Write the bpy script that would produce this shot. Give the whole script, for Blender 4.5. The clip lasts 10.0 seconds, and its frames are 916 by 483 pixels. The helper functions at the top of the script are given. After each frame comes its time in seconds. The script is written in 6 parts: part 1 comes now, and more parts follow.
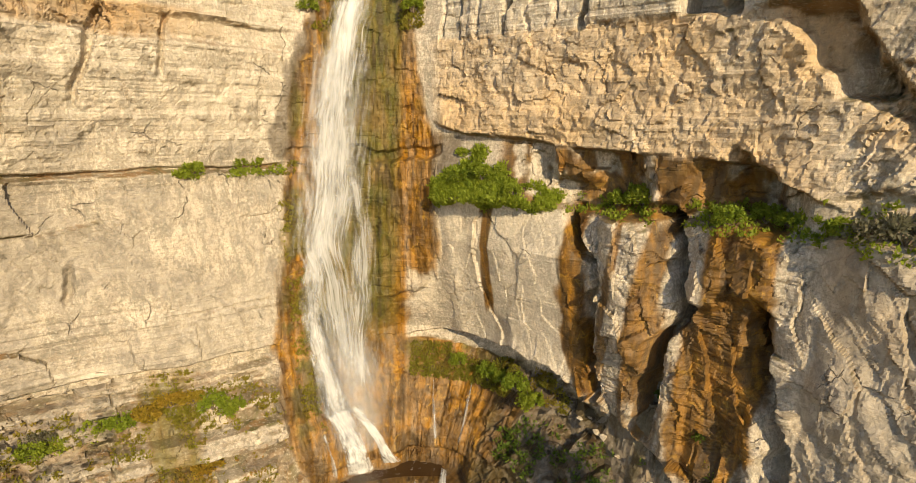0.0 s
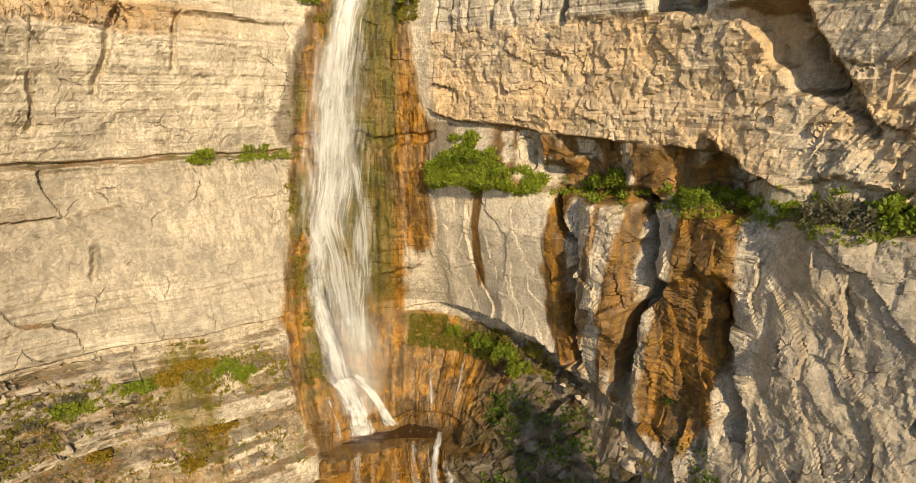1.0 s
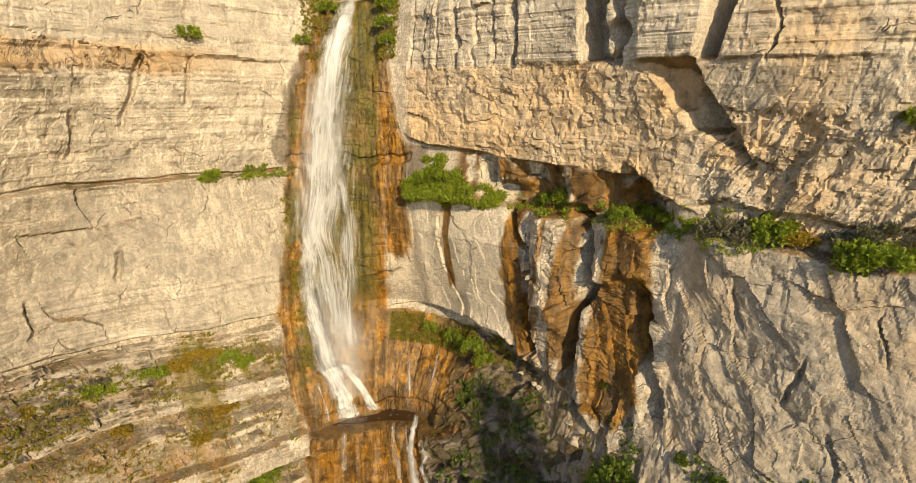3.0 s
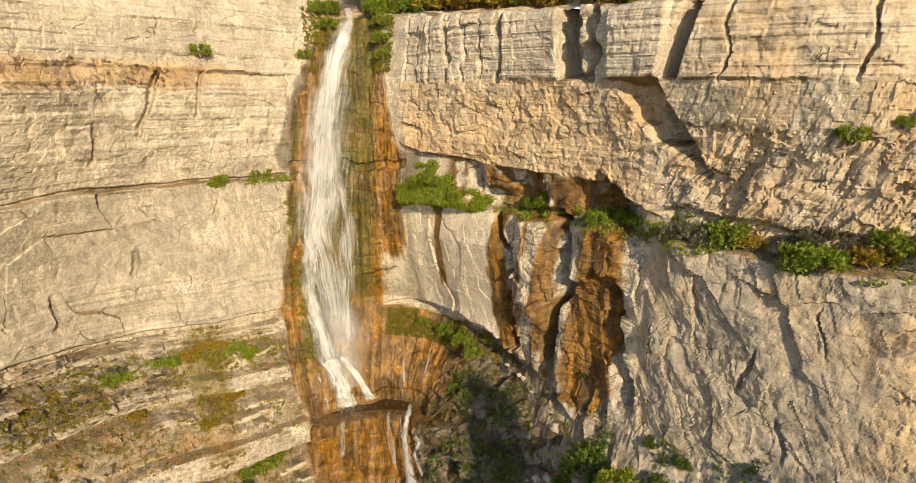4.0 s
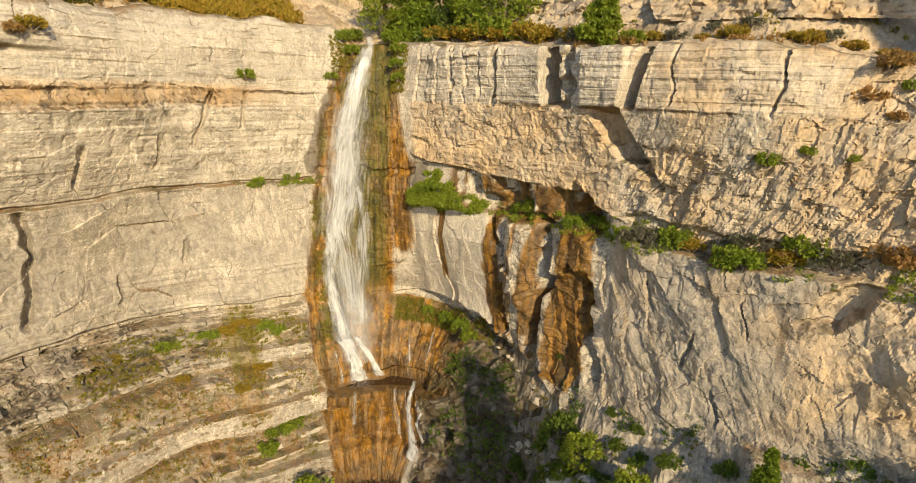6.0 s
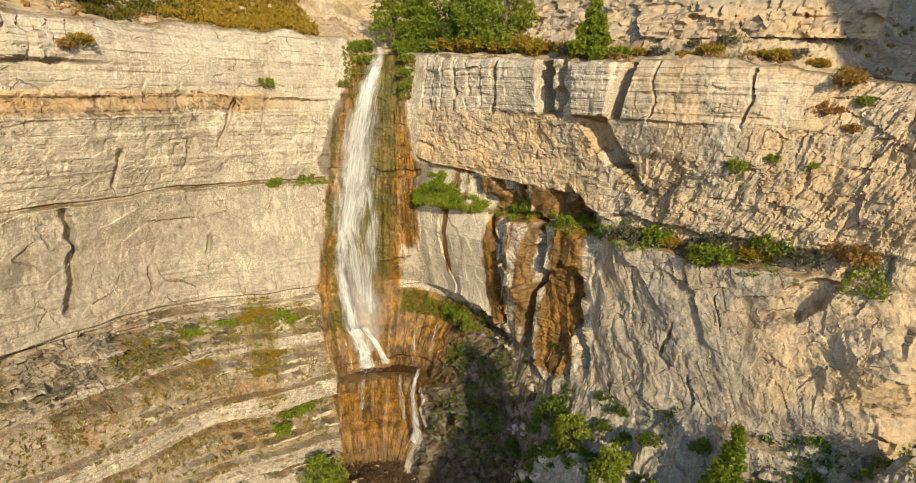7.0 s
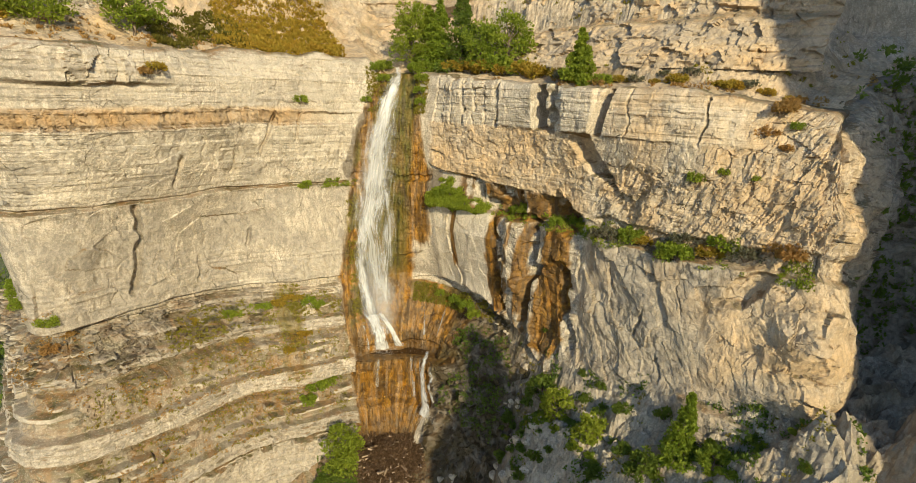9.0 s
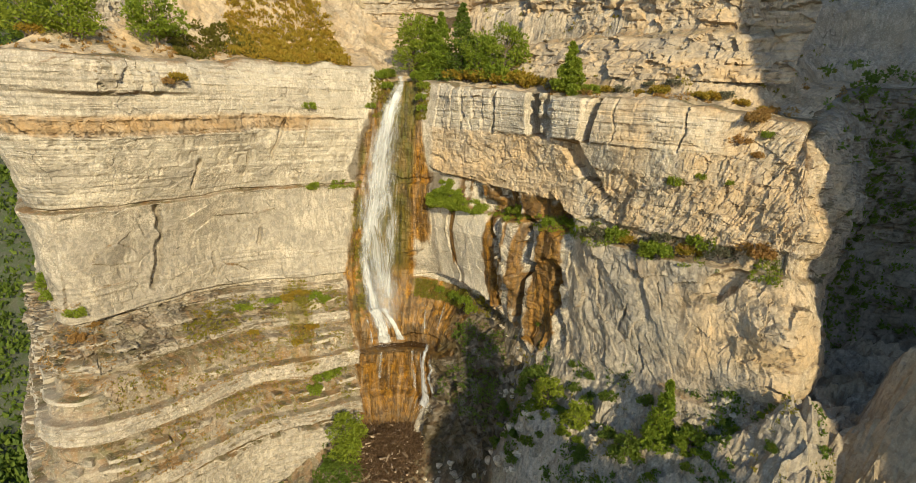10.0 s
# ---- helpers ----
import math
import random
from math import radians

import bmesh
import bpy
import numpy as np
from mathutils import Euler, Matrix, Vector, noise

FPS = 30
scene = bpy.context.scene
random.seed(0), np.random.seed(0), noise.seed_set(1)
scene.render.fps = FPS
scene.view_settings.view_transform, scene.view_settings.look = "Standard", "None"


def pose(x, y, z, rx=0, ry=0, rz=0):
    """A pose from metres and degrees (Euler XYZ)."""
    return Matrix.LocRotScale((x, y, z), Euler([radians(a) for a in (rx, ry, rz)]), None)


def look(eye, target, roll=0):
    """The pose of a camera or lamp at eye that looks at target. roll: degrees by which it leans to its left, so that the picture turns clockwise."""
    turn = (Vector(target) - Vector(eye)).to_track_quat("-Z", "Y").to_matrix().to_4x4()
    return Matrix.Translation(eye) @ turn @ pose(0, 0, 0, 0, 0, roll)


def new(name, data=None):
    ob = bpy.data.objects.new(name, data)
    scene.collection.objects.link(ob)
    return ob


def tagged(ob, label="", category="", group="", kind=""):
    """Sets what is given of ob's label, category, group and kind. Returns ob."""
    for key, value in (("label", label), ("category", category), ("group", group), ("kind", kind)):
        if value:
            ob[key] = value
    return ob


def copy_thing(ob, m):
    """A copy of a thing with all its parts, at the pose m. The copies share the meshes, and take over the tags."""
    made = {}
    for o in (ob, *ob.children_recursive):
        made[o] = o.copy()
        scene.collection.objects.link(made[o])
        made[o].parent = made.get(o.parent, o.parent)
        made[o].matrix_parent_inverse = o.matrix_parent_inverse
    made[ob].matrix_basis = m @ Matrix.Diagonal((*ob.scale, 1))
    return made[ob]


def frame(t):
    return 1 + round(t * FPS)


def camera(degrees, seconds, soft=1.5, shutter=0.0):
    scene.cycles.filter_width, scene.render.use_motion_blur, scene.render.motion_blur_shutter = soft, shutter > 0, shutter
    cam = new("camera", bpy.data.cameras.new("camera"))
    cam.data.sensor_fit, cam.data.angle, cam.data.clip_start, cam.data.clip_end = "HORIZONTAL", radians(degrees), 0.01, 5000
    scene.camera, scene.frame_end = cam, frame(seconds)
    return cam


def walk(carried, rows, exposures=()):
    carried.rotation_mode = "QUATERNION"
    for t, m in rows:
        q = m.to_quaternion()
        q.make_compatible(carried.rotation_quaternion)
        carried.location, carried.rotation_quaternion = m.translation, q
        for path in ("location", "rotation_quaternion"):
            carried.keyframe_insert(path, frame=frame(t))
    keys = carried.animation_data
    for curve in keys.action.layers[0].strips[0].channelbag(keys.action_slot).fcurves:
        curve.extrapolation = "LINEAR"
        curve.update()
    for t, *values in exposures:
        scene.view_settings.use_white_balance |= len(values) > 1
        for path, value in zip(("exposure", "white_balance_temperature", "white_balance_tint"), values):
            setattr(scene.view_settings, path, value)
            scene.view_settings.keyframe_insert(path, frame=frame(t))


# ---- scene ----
cam = camera(78.7, 10.0, 0.75)
PATH = [
    (0, (-0.328, 0.124, 39.077), (-0.311, 2.072, 38.627), 0.4),
    (0.5, (0.076, -1.086, 39.437), (0.082, 0.851, 38.941), 0.4),
    (1, (0.65, -2.33, 39.908), (0.639, -0.402, 39.376), 0.2),
    (1.5, (1.176, -3.622, 40.399), (1.16, -1.694, 39.868), 0.3),
    (2, (1.712, -4.952, 40.859), (1.693, -3.023, 40.331), 0.3),
    (2.5, (2.267, -6.337, 41.355), (2.249, -4.408, 40.826), 0.3),
    (3, (2.811, -7.818, 41.833), (2.8, -5.889, 41.308), 0.4),
    (4.3, (4.161, -11.864, 43.048), (4.13, -9.936, 42.519), 0.6),
    (4.5, (4.324, -12.596, 43.194), (4.287, -10.668, 42.667), 0.7),
    (5, (4.725, -14.295, 43.611), (4.671, -12.366, 43.085), 1.0),
    (5.5, (5.161, -16.065, 44.023), (5.091, -14.136, 43.499), 1.2),
    (5.7, (5.304, -16.812, 44.165), (5.23, -14.883, 43.642), 1.4),
    (6.8, (5.907, -20.9, 45.023), (5.81, -18.974, 44.498), 1.8),
    (7, (6.034, -21.755, 45.178), (5.932, -19.829, 44.653), 1.9),
    (7.5, (6.281, -23.723, 45.555), (6.171, -21.796, 45.03), 2.1),
    (8, (6.55, -25.659, 45.932), (6.427, -23.733, 45.409), 2.3),
    (8.5, (6.799, -27.581, 46.348), (6.664, -25.655, 45.826), 2.4),
    (9, (7.098, -29.474, 46.829), (6.955, -27.549, 46.306), 2.5),
    (9.5, (7.456, -31.327, 47.249), (7.306, -29.402, 46.727), 2.6),
    (10, (7.861, -33.135, 47.596), (7.708, -31.21, 47.076), 2.7),
]
walk(cam, [(t, look(eye, target, roll)) for t, eye, target, roll in PATH], [(0, 0.22, 6650, 10), (4.5, 0.22, 6530, 10), (10, 0.14, 6150, 3)])

# ---------------------------------------------------------------- daylight
SUN_AZ, SUN_EL = 156.0, 24.0  # degrees clockwise from +y, degrees above the horizon
world = bpy.data.worlds.new("daylight")
scene.world = world
world.use_nodes = True
wn = world.node_tree
sky = wn.nodes.new("ShaderNodeTexSky")
sky.sky_type = "NISHITA"
sky.sun_disc = False
sky.sun_elevation, sky.sun_rotation = radians(SUN_EL), radians(SUN_AZ)
sky.altitude, sky.dust_density = 1600, 1.5
wn.links.new(sky.outputs[0], wn.nodes["Background"].inputs[0])
wn.nodes["Background"].inputs[1].default_value = 0.17
sun_data = bpy.data.lights.new("sun", "SUN")
sun_data.energy, sun_data.angle, sun_data.color = 5.0, radians(0.55), (1.0, 0.80, 0.50)
sun = new("sun", sun_data)
to_sun = Vector((math.sin(radians(SUN_AZ)) * math.cos(radians(SUN_EL)), math.cos(radians(SUN_AZ)) * math.cos(radians(SUN_EL)), math.sin(radians(SUN_EL))))
sun.matrix_world = look(to_sun * 120 + Vector((0, 0, 30)), (0, 0, 30))

# ---------------------------------------------------------------- materials
class Nodes:
    """A short way to write node materials."""

    def __init__(self, name, rough=0.85):
        self.mat = bpy.data.materials.new(name)
        self.mat.use_nodes = True
        self.tree = self.mat.node_tree
        self.bsdf = self.tree.nodes["Principled BSDF"]
        self.bsdf.inputs["Roughness"].default_value = rough

    def node(self, kind, **settings):
        n = self.tree.nodes.new(kind)
        for key, value in settings.items():
            setattr(n, key, value)
        return n

    def link(self, a, b):
        self.tree.links.new(a, b)

    def feed(self, socket, value):
        if isinstance(value, (int, float)):
            socket.default_value = value
        elif isinstance(value, tuple):
            socket.default_value = (*value, 1.0) if len(value) == 3 and len(socket.default_value) == 4 else value
        else:
            self.link(value, socket)

    def place(self, scale=(1, 1, 1)):
        geo = self.node("ShaderNodeNewGeometry")
        m = self.node("ShaderNodeMapping")
        m.inputs["Scale"].default_value = scale
        self.link(geo.outputs["Position"], m.inputs["Vector"])
        return m.outputs[0]

    def noise(self, vector, scale, detail=4.0, rough=0.55, distort=0.0):
        n = self.node("ShaderNodeTexNoise")
        self.link(vector, n.inputs["Vector"])
        n.inputs["Scale"].default_value, n.inputs["Detail"].default_value = scale, detail
        n.inputs["Roughness"].default_value, n.inputs["Distortion"].default_value = rough, distort
        return n.outputs["Fac"]

    def ramp(self, fac, low, high, a=0.0, b=1.0):
        n = self.node("ShaderNodeMapRange")
        n.interpolation_type = "SMOOTHSTEP"
        self.link(fac, n.inputs[0])
        for i, v in zip((1, 2, 3, 4), (low, high, a, b)):
            n.inputs[i].default_value = v
        return n.outputs[0]

    def maths(self, op, a, b=0.0):
        n = self.node("ShaderNodeMath", operation=op)
        self.feed(n.inputs[0], a)
        self.feed(n.inputs[1], b)
        return n.outputs[0]

    def mix(self, fac, a, b, blend="MIX"):
        n = self.node("ShaderNodeMix", data_type="RGBA", blend_type=blend)
        self.feed(n.inputs[0], fac)
        self.feed(n.inputs[6], a)
        self.feed(n.inputs[7], b)
        return n.outputs[2]

    def attribute(self, name):
        n = self.node("ShaderNodeAttribute", attribute_name=name)
        sep = self.node("ShaderNodeSeparateColor")
        self.link(n.outputs["Color"], sep.inputs[0])
        return (*sep.outputs[:3], n.outputs["Alpha"])

    def bump(self, height, strength=0.5, distance=0.05):
        n = self.node("ShaderNodeBump")
        self.link(height, n.inputs["Height"])
        n.inputs["Strength"].default_value, n.inputs["Distance"].default_value = strength, distance
        self.link(n.outputs[0], self.bsdf.inputs["Normal"])

    def paint(self, colour):
        self.feed(self.bsdf.inputs["Base Color"], colour)
        return self


def rock_material():
    m = Nodes("limestone", 0.9)
    p = m.place()
    shove = m.node("ShaderNodeTexNoise")
    m.link(p, shove.inputs["Vector"])
    shove.inputs["Scale"].default_value, shove.inputs["Detail"].default_value = 0.9, 5.0

    def warped(scale, turn=(0, 0, 0), much=0.6):
        """Places stretched, turned and shoved about, for broken shapes."""
        mp = m.node("ShaderNodeMapping")
        mp.inputs["Rotation"].default_value, mp.inputs["Scale"].default_value = turn, scale
        add = m.node("ShaderNodeVectorMath", operation="MULTIPLY_ADD")
        m.link(shove.outputs["Color"], add.inputs[0])
        add.inputs[1].default_value = (much, much, much)
        m.link(p, add.inputs[2])
        m.link(add.outputs[0], mp.inputs["Vector"])
        return mp.outputs[0]

    def broken(vector, scale):
        """Irregular chips: a random number for each, and the height of its tilted facet."""
        v = m.node("ShaderNodeTexVoronoi")
        m.link(vector, v.inputs["Vector"])
        v.inputs["Scale"].default_value = scale
        sep = m.node("ShaderNodeSeparateColor")
        m.link(v.outputs["Color"], sep.inputs[0])
        way = m.node("ShaderNodeVectorMath", operation="SUBTRACT")
        m.link(vector, way.inputs[0])
        m.link(v.outputs["Position"], way.inputs[1])
        tilt = m.node("ShaderNodeVectorMath", operation="SUBTRACT")
        m.link(v.outputs["Color"], tilt.inputs[0])
        tilt.inputs[1].default_value = (0.5, 0.5, 0.5)
        dot = m.node("ShaderNodeVectorMath", operation="DOT_PRODUCT")
        m.link(way.outputs[0], dot.inputs[0])
        m.link(tilt.outputs[0], dot.inputs[1])
        return sep.outputs[0], dot.outputs["Value"]

    def cracks(vector, scale, thin):
        v = m.node("ShaderNodeTexVoronoi", feature="DISTANCE_TO_EDGE")
        m.link(vector, v.inputs["Vector"])
        v.inputs["Scale"].default_value = scale
        return m.ramp(v.outputs["Distance"], 0.0, thin, 1, 0)

    orange, moss, wet, _ = m.attribute("stain")
    buff, grey, soil, hackle = m.attribute("tint")
    pale = m.attribute("fade")[0]
    big = m.noise(p, 0.16, 4)
    mid = m.noise(p, 0.9, 6, 0.62, 0.6)
    fine = m.noise(p, 6.0, 5, 0.65)
    grit = m.noise(p, 15.0, 4, 0.7)
    bed = m.noise(m.place((0.12, 0.12, 2.2)), 0.9, 4, 0.6)
    thin = m.noise(m.place((0.25, 0.25, 9.0)), 1.0, 4, 0.65, 0.4)
    streak = m.noise(m.place((1.6, 1.6, 0.16)), 1.0, 5, 0.6)
    patch = m.noise(m.place((1, 1, 0.8)), 0.42, 7, 0.66, 1.4)
    blotch = m.noise(m.place((1, 1, 0.75)), 1.5, 8, 0.7, 0.9)
    turned = m.node("ShaderNodeMapping")
    turned.inputs["Rotation"].default_value, turned.inputs["Scale"].default_value = (0.5, 0.5, 0.35), (2.6, 2.6, 0.5)
    m.link(p, turned.inputs["Vector"])
    scratch = m.noise(turned.outputs[0], 1.0, 7, 0.68, 0.7)
    slabs, slab_height = broken(warped((1.0, 1.0, 0.75), (0.2, 0.3, 0.0)), 0.9)
    shards, shard_height = broken(warped((1.0, 1.0, 0.55), (0.45, 0.3, 0.2), 0.35), 2.3)
    _, splinter_height = broken(warped((1.0, 1.0, 0.6), (0.5, 0.1, 0.6), 0.2), 5.0)
    joints = m.maths("MULTIPLY", cracks(warped((0.6, 0.6, 0.42), (0.1, 0.0, 0.4), 1.3), 0.5, 0.011), m.ramp(m.noise(p, 0.33, 3), 0.56, 0.62))
    # the dry stone: warm pale beds, grey weathered patches, flecks and scratches
    c = m.mix(m.ramp(big, 0.35, 0.65), (0.49, 0.43, 0.345), (0.58, 0.51, 0.41))
    c = m.mix(m.ramp(bed, 0.48, 0.68, 0, 0.5), c, (0.68, 0.60, 0.475))
    c = m.mix(m.ramp(bed, 0.32, 0.44, 0.4, 0), c, (0.43, 0.375, 0.295))
    c = m.mix(m.ramp(patch, 0.47, 0.54, 0, 0.75), c, (0.335, 0.30, 0.245))
    c = m.mix(m.ramp(patch, 0.37, 0.45, 0.6, 0), c, (0.70, 0.63, 0.51))
    c = m.mix(m.ramp(streak, 0.50, 0.66, 0, 0.45), c, (0.38, 0.345, 0.285))
    c = m.mix(m.ramp(blotch, 0.52, 0.57, 0, 0.6), c, (0.31, 0.295, 0.24))
    c = m.mix(m.ramp(blotch, 0.38, 0.44, 0.35, 0), c, (0.73, 0.665, 0.545))
    c = m.mix(m.ramp(scratch, 0.53, 0.565, 0, 0.65), c, (0.29, 0.275, 0.22))
    c = m.mix(m.ramp(scratch, 0.38, 0.43, 0.55, 0), c, (0.72, 0.655, 0.53))
    c = m.mix(m.ramp(thin, 0.56, 0.62, 0, 0.3), c, (0.30, 0.265, 0.21))
    c = m.mix(m.ramp(fine, 0.53, 0.63, 0, 0.5), c, (0.74, 0.68, 0.56))
    c = m.mix(m.ramp(fine, 0.38, 0.47, 0.6, 0), c, (0.24, 0.21, 0.165))
    c = m.mix(m.ramp(grit, 0.38, 0.46, 0.5, 0), c, (0.22, 0.19, 0.15))
    c = m.mix(m.maths("MULTIPLY", m.ramp(shards, 0.0, 1.0, 0.0, 0.45), hackle), c, (0.34, 0.30, 0.24))
    c = m.mix(m.maths("MULTIPLY", m.ramp(slabs, 0.0, 1.0, 0.35, 0.0), hackle), c, (0.70, 0.62, 0.49))
    c = m.mix(m.maths("MULTIPLY", buff, 0.85), c, m.mix(m.ramp(blotch, 0.4, 0.62), (0.63, 0.455, 0.255), (0.46, 0.345, 0.21)))
    c = m.mix(m.maths("MULTIPLY", grey, 0.76), c, m.mix(m.ramp(blotch, 0.4, 0.62), (0.40, 0.365, 0.305), (0.24, 0.22, 0.19)))
    c = m.mix(m.maths("MULTIPLY", pale, 0.6), c, m.mix(m.ramp(fine, 0.35, 0.6), (0.66, 0.605, 0.50), (0.75, 0.69, 0.57)))
    dry = m.ramp(orange, 0.1, 0.5, 1, 0)
    line = m.maths("MULTIPLY", dry, joints)
    c = m.mix(m.maths("MULTIPLY", line, 0.4), c, (0.15, 0.12, 0.085))
    earth = m.mix(m.ramp(mid, 0.4, 0.65), (0.185, 0.142, 0.085), (0.125, 0.112, 0.045))
    earth = m.mix(m.ramp(patch, 0.48, 0.56, 0, 0.8), earth, (0.27, 0.165, 0.075))
    earth = m.mix(m.ramp(fine, 0.54, 0.66), earth, (0.36, 0.32, 0.25))
    c = m.mix(soil, c, earth)
    # wet rock: rust, algae and black seepage; the black also carries painted shade
    rust = m.mix(m.ramp(streak, 0.38, 0.62), (0.34, 0.165, 0.015), (0.13, 0.068, 0.012))
    rust = m.mix(m.ramp(blotch, 0.54, 0.64, 0, 0.8), rust, (0.46, 0.26, 0.03))
    rust = m.mix(m.ramp(mid, 0.36, 0.48, 0.7, 0), rust, (0.10, 0.046, 0.012))
    rust = m.mix(m.ramp(thin, 0.56, 0.66, 0, 0.3), rust, (0.085, 0.045, 0.015))
    rust = m.mix(m.ramp(fine, 0.30, 0.45, 0.5, 0), rust, (0.09, 0.045, 0.012))
    c = m.mix(orange, c, rust)
    green = m.mix(m.ramp(mid, 0.35, 0.65), (0.145, 0.118, 0.016), (0.082, 0.09, 0.013))
    green = m.mix(m.ramp(streak, 0.52, 0.66, 0, 0.7), green, (0.06, 0.045, 0.012))
    green = m.mix(m.ramp(fine, 0.5, 0.75), green, (0.20, 0.19, 0.03))
    c = m.mix(moss, c, green)
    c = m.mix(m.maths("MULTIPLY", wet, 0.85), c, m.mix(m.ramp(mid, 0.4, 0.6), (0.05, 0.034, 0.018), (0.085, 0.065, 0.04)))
    m.paint(m.mix(1.0, c, (1.0, 0.965, 0.92), "MULTIPLY"))
    wetness = m.maths("MAXIMUM", m.maths("MULTIPLY", orange, 0.8), wet)
    m.feed(m.bsdf.inputs["Roughness"], m.ramp(wetness, 0.2, 0.9, 0.92, 0.42))
    m.bsdf.inputs["Specular IOR Level"].default_value = 0.3
    rough = m.maths("ADD", m.maths("MULTIPLY", slab_height, 4.5), m.maths("ADD", m.maths("MULTIPLY", shard_height, 5.0), m.maths("MULTIPLY", splinter_height, 5.0)))
    h = m.maths("MULTIPLY", rough, m.ramp(hackle, 0.0, 1.0, 0.12, 1.1))
    h = m.maths("ADD", h, m.maths("ADD", m.maths("MULTIPLY", mid, 0.3), m.maths("MULTIPLY", bed, 0.6)))
    h = m.maths("ADD", h, m.maths("ADD", m.maths("MULTIPLY", fine, 0.28), m.maths("MULTIPLY", grit, 0.14)))
    h = m.maths("ADD", h, m.maths("ADD", m.maths("MULTIPLY", thin, 0.28), m.maths("MULTIPLY", line, -0.9)))
    m.bump(h, 1.0, 0.15)
    return m.mat


def ground_material(name, a, b, c_stone):
    m = Nodes(name, 0.95)
    p = m.place()
    mid, fine = m.noise(p, 0.45, 5, 0.6, 0.4), m.noise(p, 4.5, 6, 0.7)
    c = m.mix(m.ramp(mid, 0.4, 0.62), a, b)
    c = m.mix(m.ramp(fine, 0.52, 0.68, 0, 0.8), c, c_stone)
    c = m.mix(m.ramp(fine, 0.25, 0.42, 0.6, 0), c, (0.05, 0.04, 0.025))
    m.paint(c)
    m.bump(m.maths("ADD", mid, fine), 0.8, 0.2)
    return m.mat


def leaf_material(name, dark, light, dry=None):
    m = Nodes(name, 0.6)
    geo = m.node("ShaderNodeNewGeometry")
    info = m.node("ShaderNodeObjectInfo")
    r = geo.outputs["Random Per Island"]
    c = m.mix(r, dark, light)
    if dry:
        c = m.mix(m.ramp(m.noise(m.place(), 0.8, 3), 0.45, 0.65), c, dry)
    c = m.mix(m.maths("MULTIPLY", info.outputs["Random"], 0.3), c, (light[0] * 1.2, light[1] * 0.95, light[2]))
    m.paint(c)
    m.bsdf.inputs["Specular IOR Level"].default_value = 0.25
    back = m.node("ShaderNodeBsdfTranslucent")
    m.feed(back.inputs[0], m.mix(0.5, c, (light[0] * 1.3, light[1] * 1.3, light[2])))
    both = m.node("ShaderNodeMixShader")
    both.inputs[0].default_value = 0.42
    m.link(m.bsdf.outputs[0], both.inputs[1])
    m.link(back.outputs[0], both.inputs[2])
    m.link(both.outputs[0], m.tree.nodes["Material Output"].inputs[0])
    return m.mat


def water_material(name, cover, scale, most, soft=0.6):
    """Falling white water: puffs and short threads of foam with gaps between; u runs across, v down the fall."""
    m = Nodes(name, 0.4)
    uv = m.node("ShaderNodeUVMap", uv_map="flow")

    def stretched(across, down):
        mp = m.node("ShaderNodeMapping")
        mp.inputs["Scale"].default_value = (across, down, 1)
        m.link(uv.outputs[0], mp.inputs[0])
        return mp.outputs[0]

    threads = m.noise(stretched(*scale), 1.0, 5, 0.62, 0.25)
    puffs = m.noise(stretched(scale[0] * 0.22, scale[1] * 0.9), 1.0, 4, 0.6, 0.8)
    edge_in = m.attribute("edge")[0]
    solid = m.maths("ADD", m.maths("ADD", m.maths("MULTIPLY", threads, 0.8), m.maths("MULTIPLY", puffs, 0.7)), m.maths("MULTIPLY", edge_in, 0.5))
    alpha = m.maths("MULTIPLY", m.ramp(solid, cover, cover + soft, 0.0, most), m.ramp(edge_in, 0.0, 0.25))
    m.paint(m.mix(m.ramp(m.maths("ADD", threads, puffs), 0.75, 1.2), (0.40, 0.40, 0.385), (0.72, 0.72, 0.70)))
    m.feed(m.bsdf.inputs["Alpha"], alpha)
    m.bump(threads, 0.4, 0.08)
    return m.mat


rock = rock_material()
# ---------------------------------------------------------------- noise tools
def hash01(ix, iy, seed):
    """A random number from 0 to 1 for each cell of a lattice."""
    h = (ix.astype(np.int64) * 374761393 + iy.astype(np.int64) * 668265263 + seed * 1442695041) & 0xFFFFFFFF
    h = ((h ^ (h >> 13)) * 1274126177) & 0xFFFFFFFF
    h = ((h ^ (h >> 16)) * 2246822519) & 0xFFFFFFFF
    return ((h ^ (h >> 15)) & 0xFFFFFF) / float(0xFFFFFF)


def value_noise(x, y, seed):
    ix, iy = np.floor(x), np.floor(y)
    fx, fy = x - ix, y - iy
    fx, fy = fx * fx * fx * (fx * (fx * 6 - 15) + 10), fy * fy * fy * (fy * (fy * 6 - 15) + 10)
    a, b = hash01(ix, iy, seed), hash01(ix + 1, iy, seed)
    c, d = hash01(ix, iy + 1, seed), hash01(ix + 1, iy + 1, seed)
    return (a + (b - a) * fx) * (1 - fy) + (c + (d - c) * fx) * fy


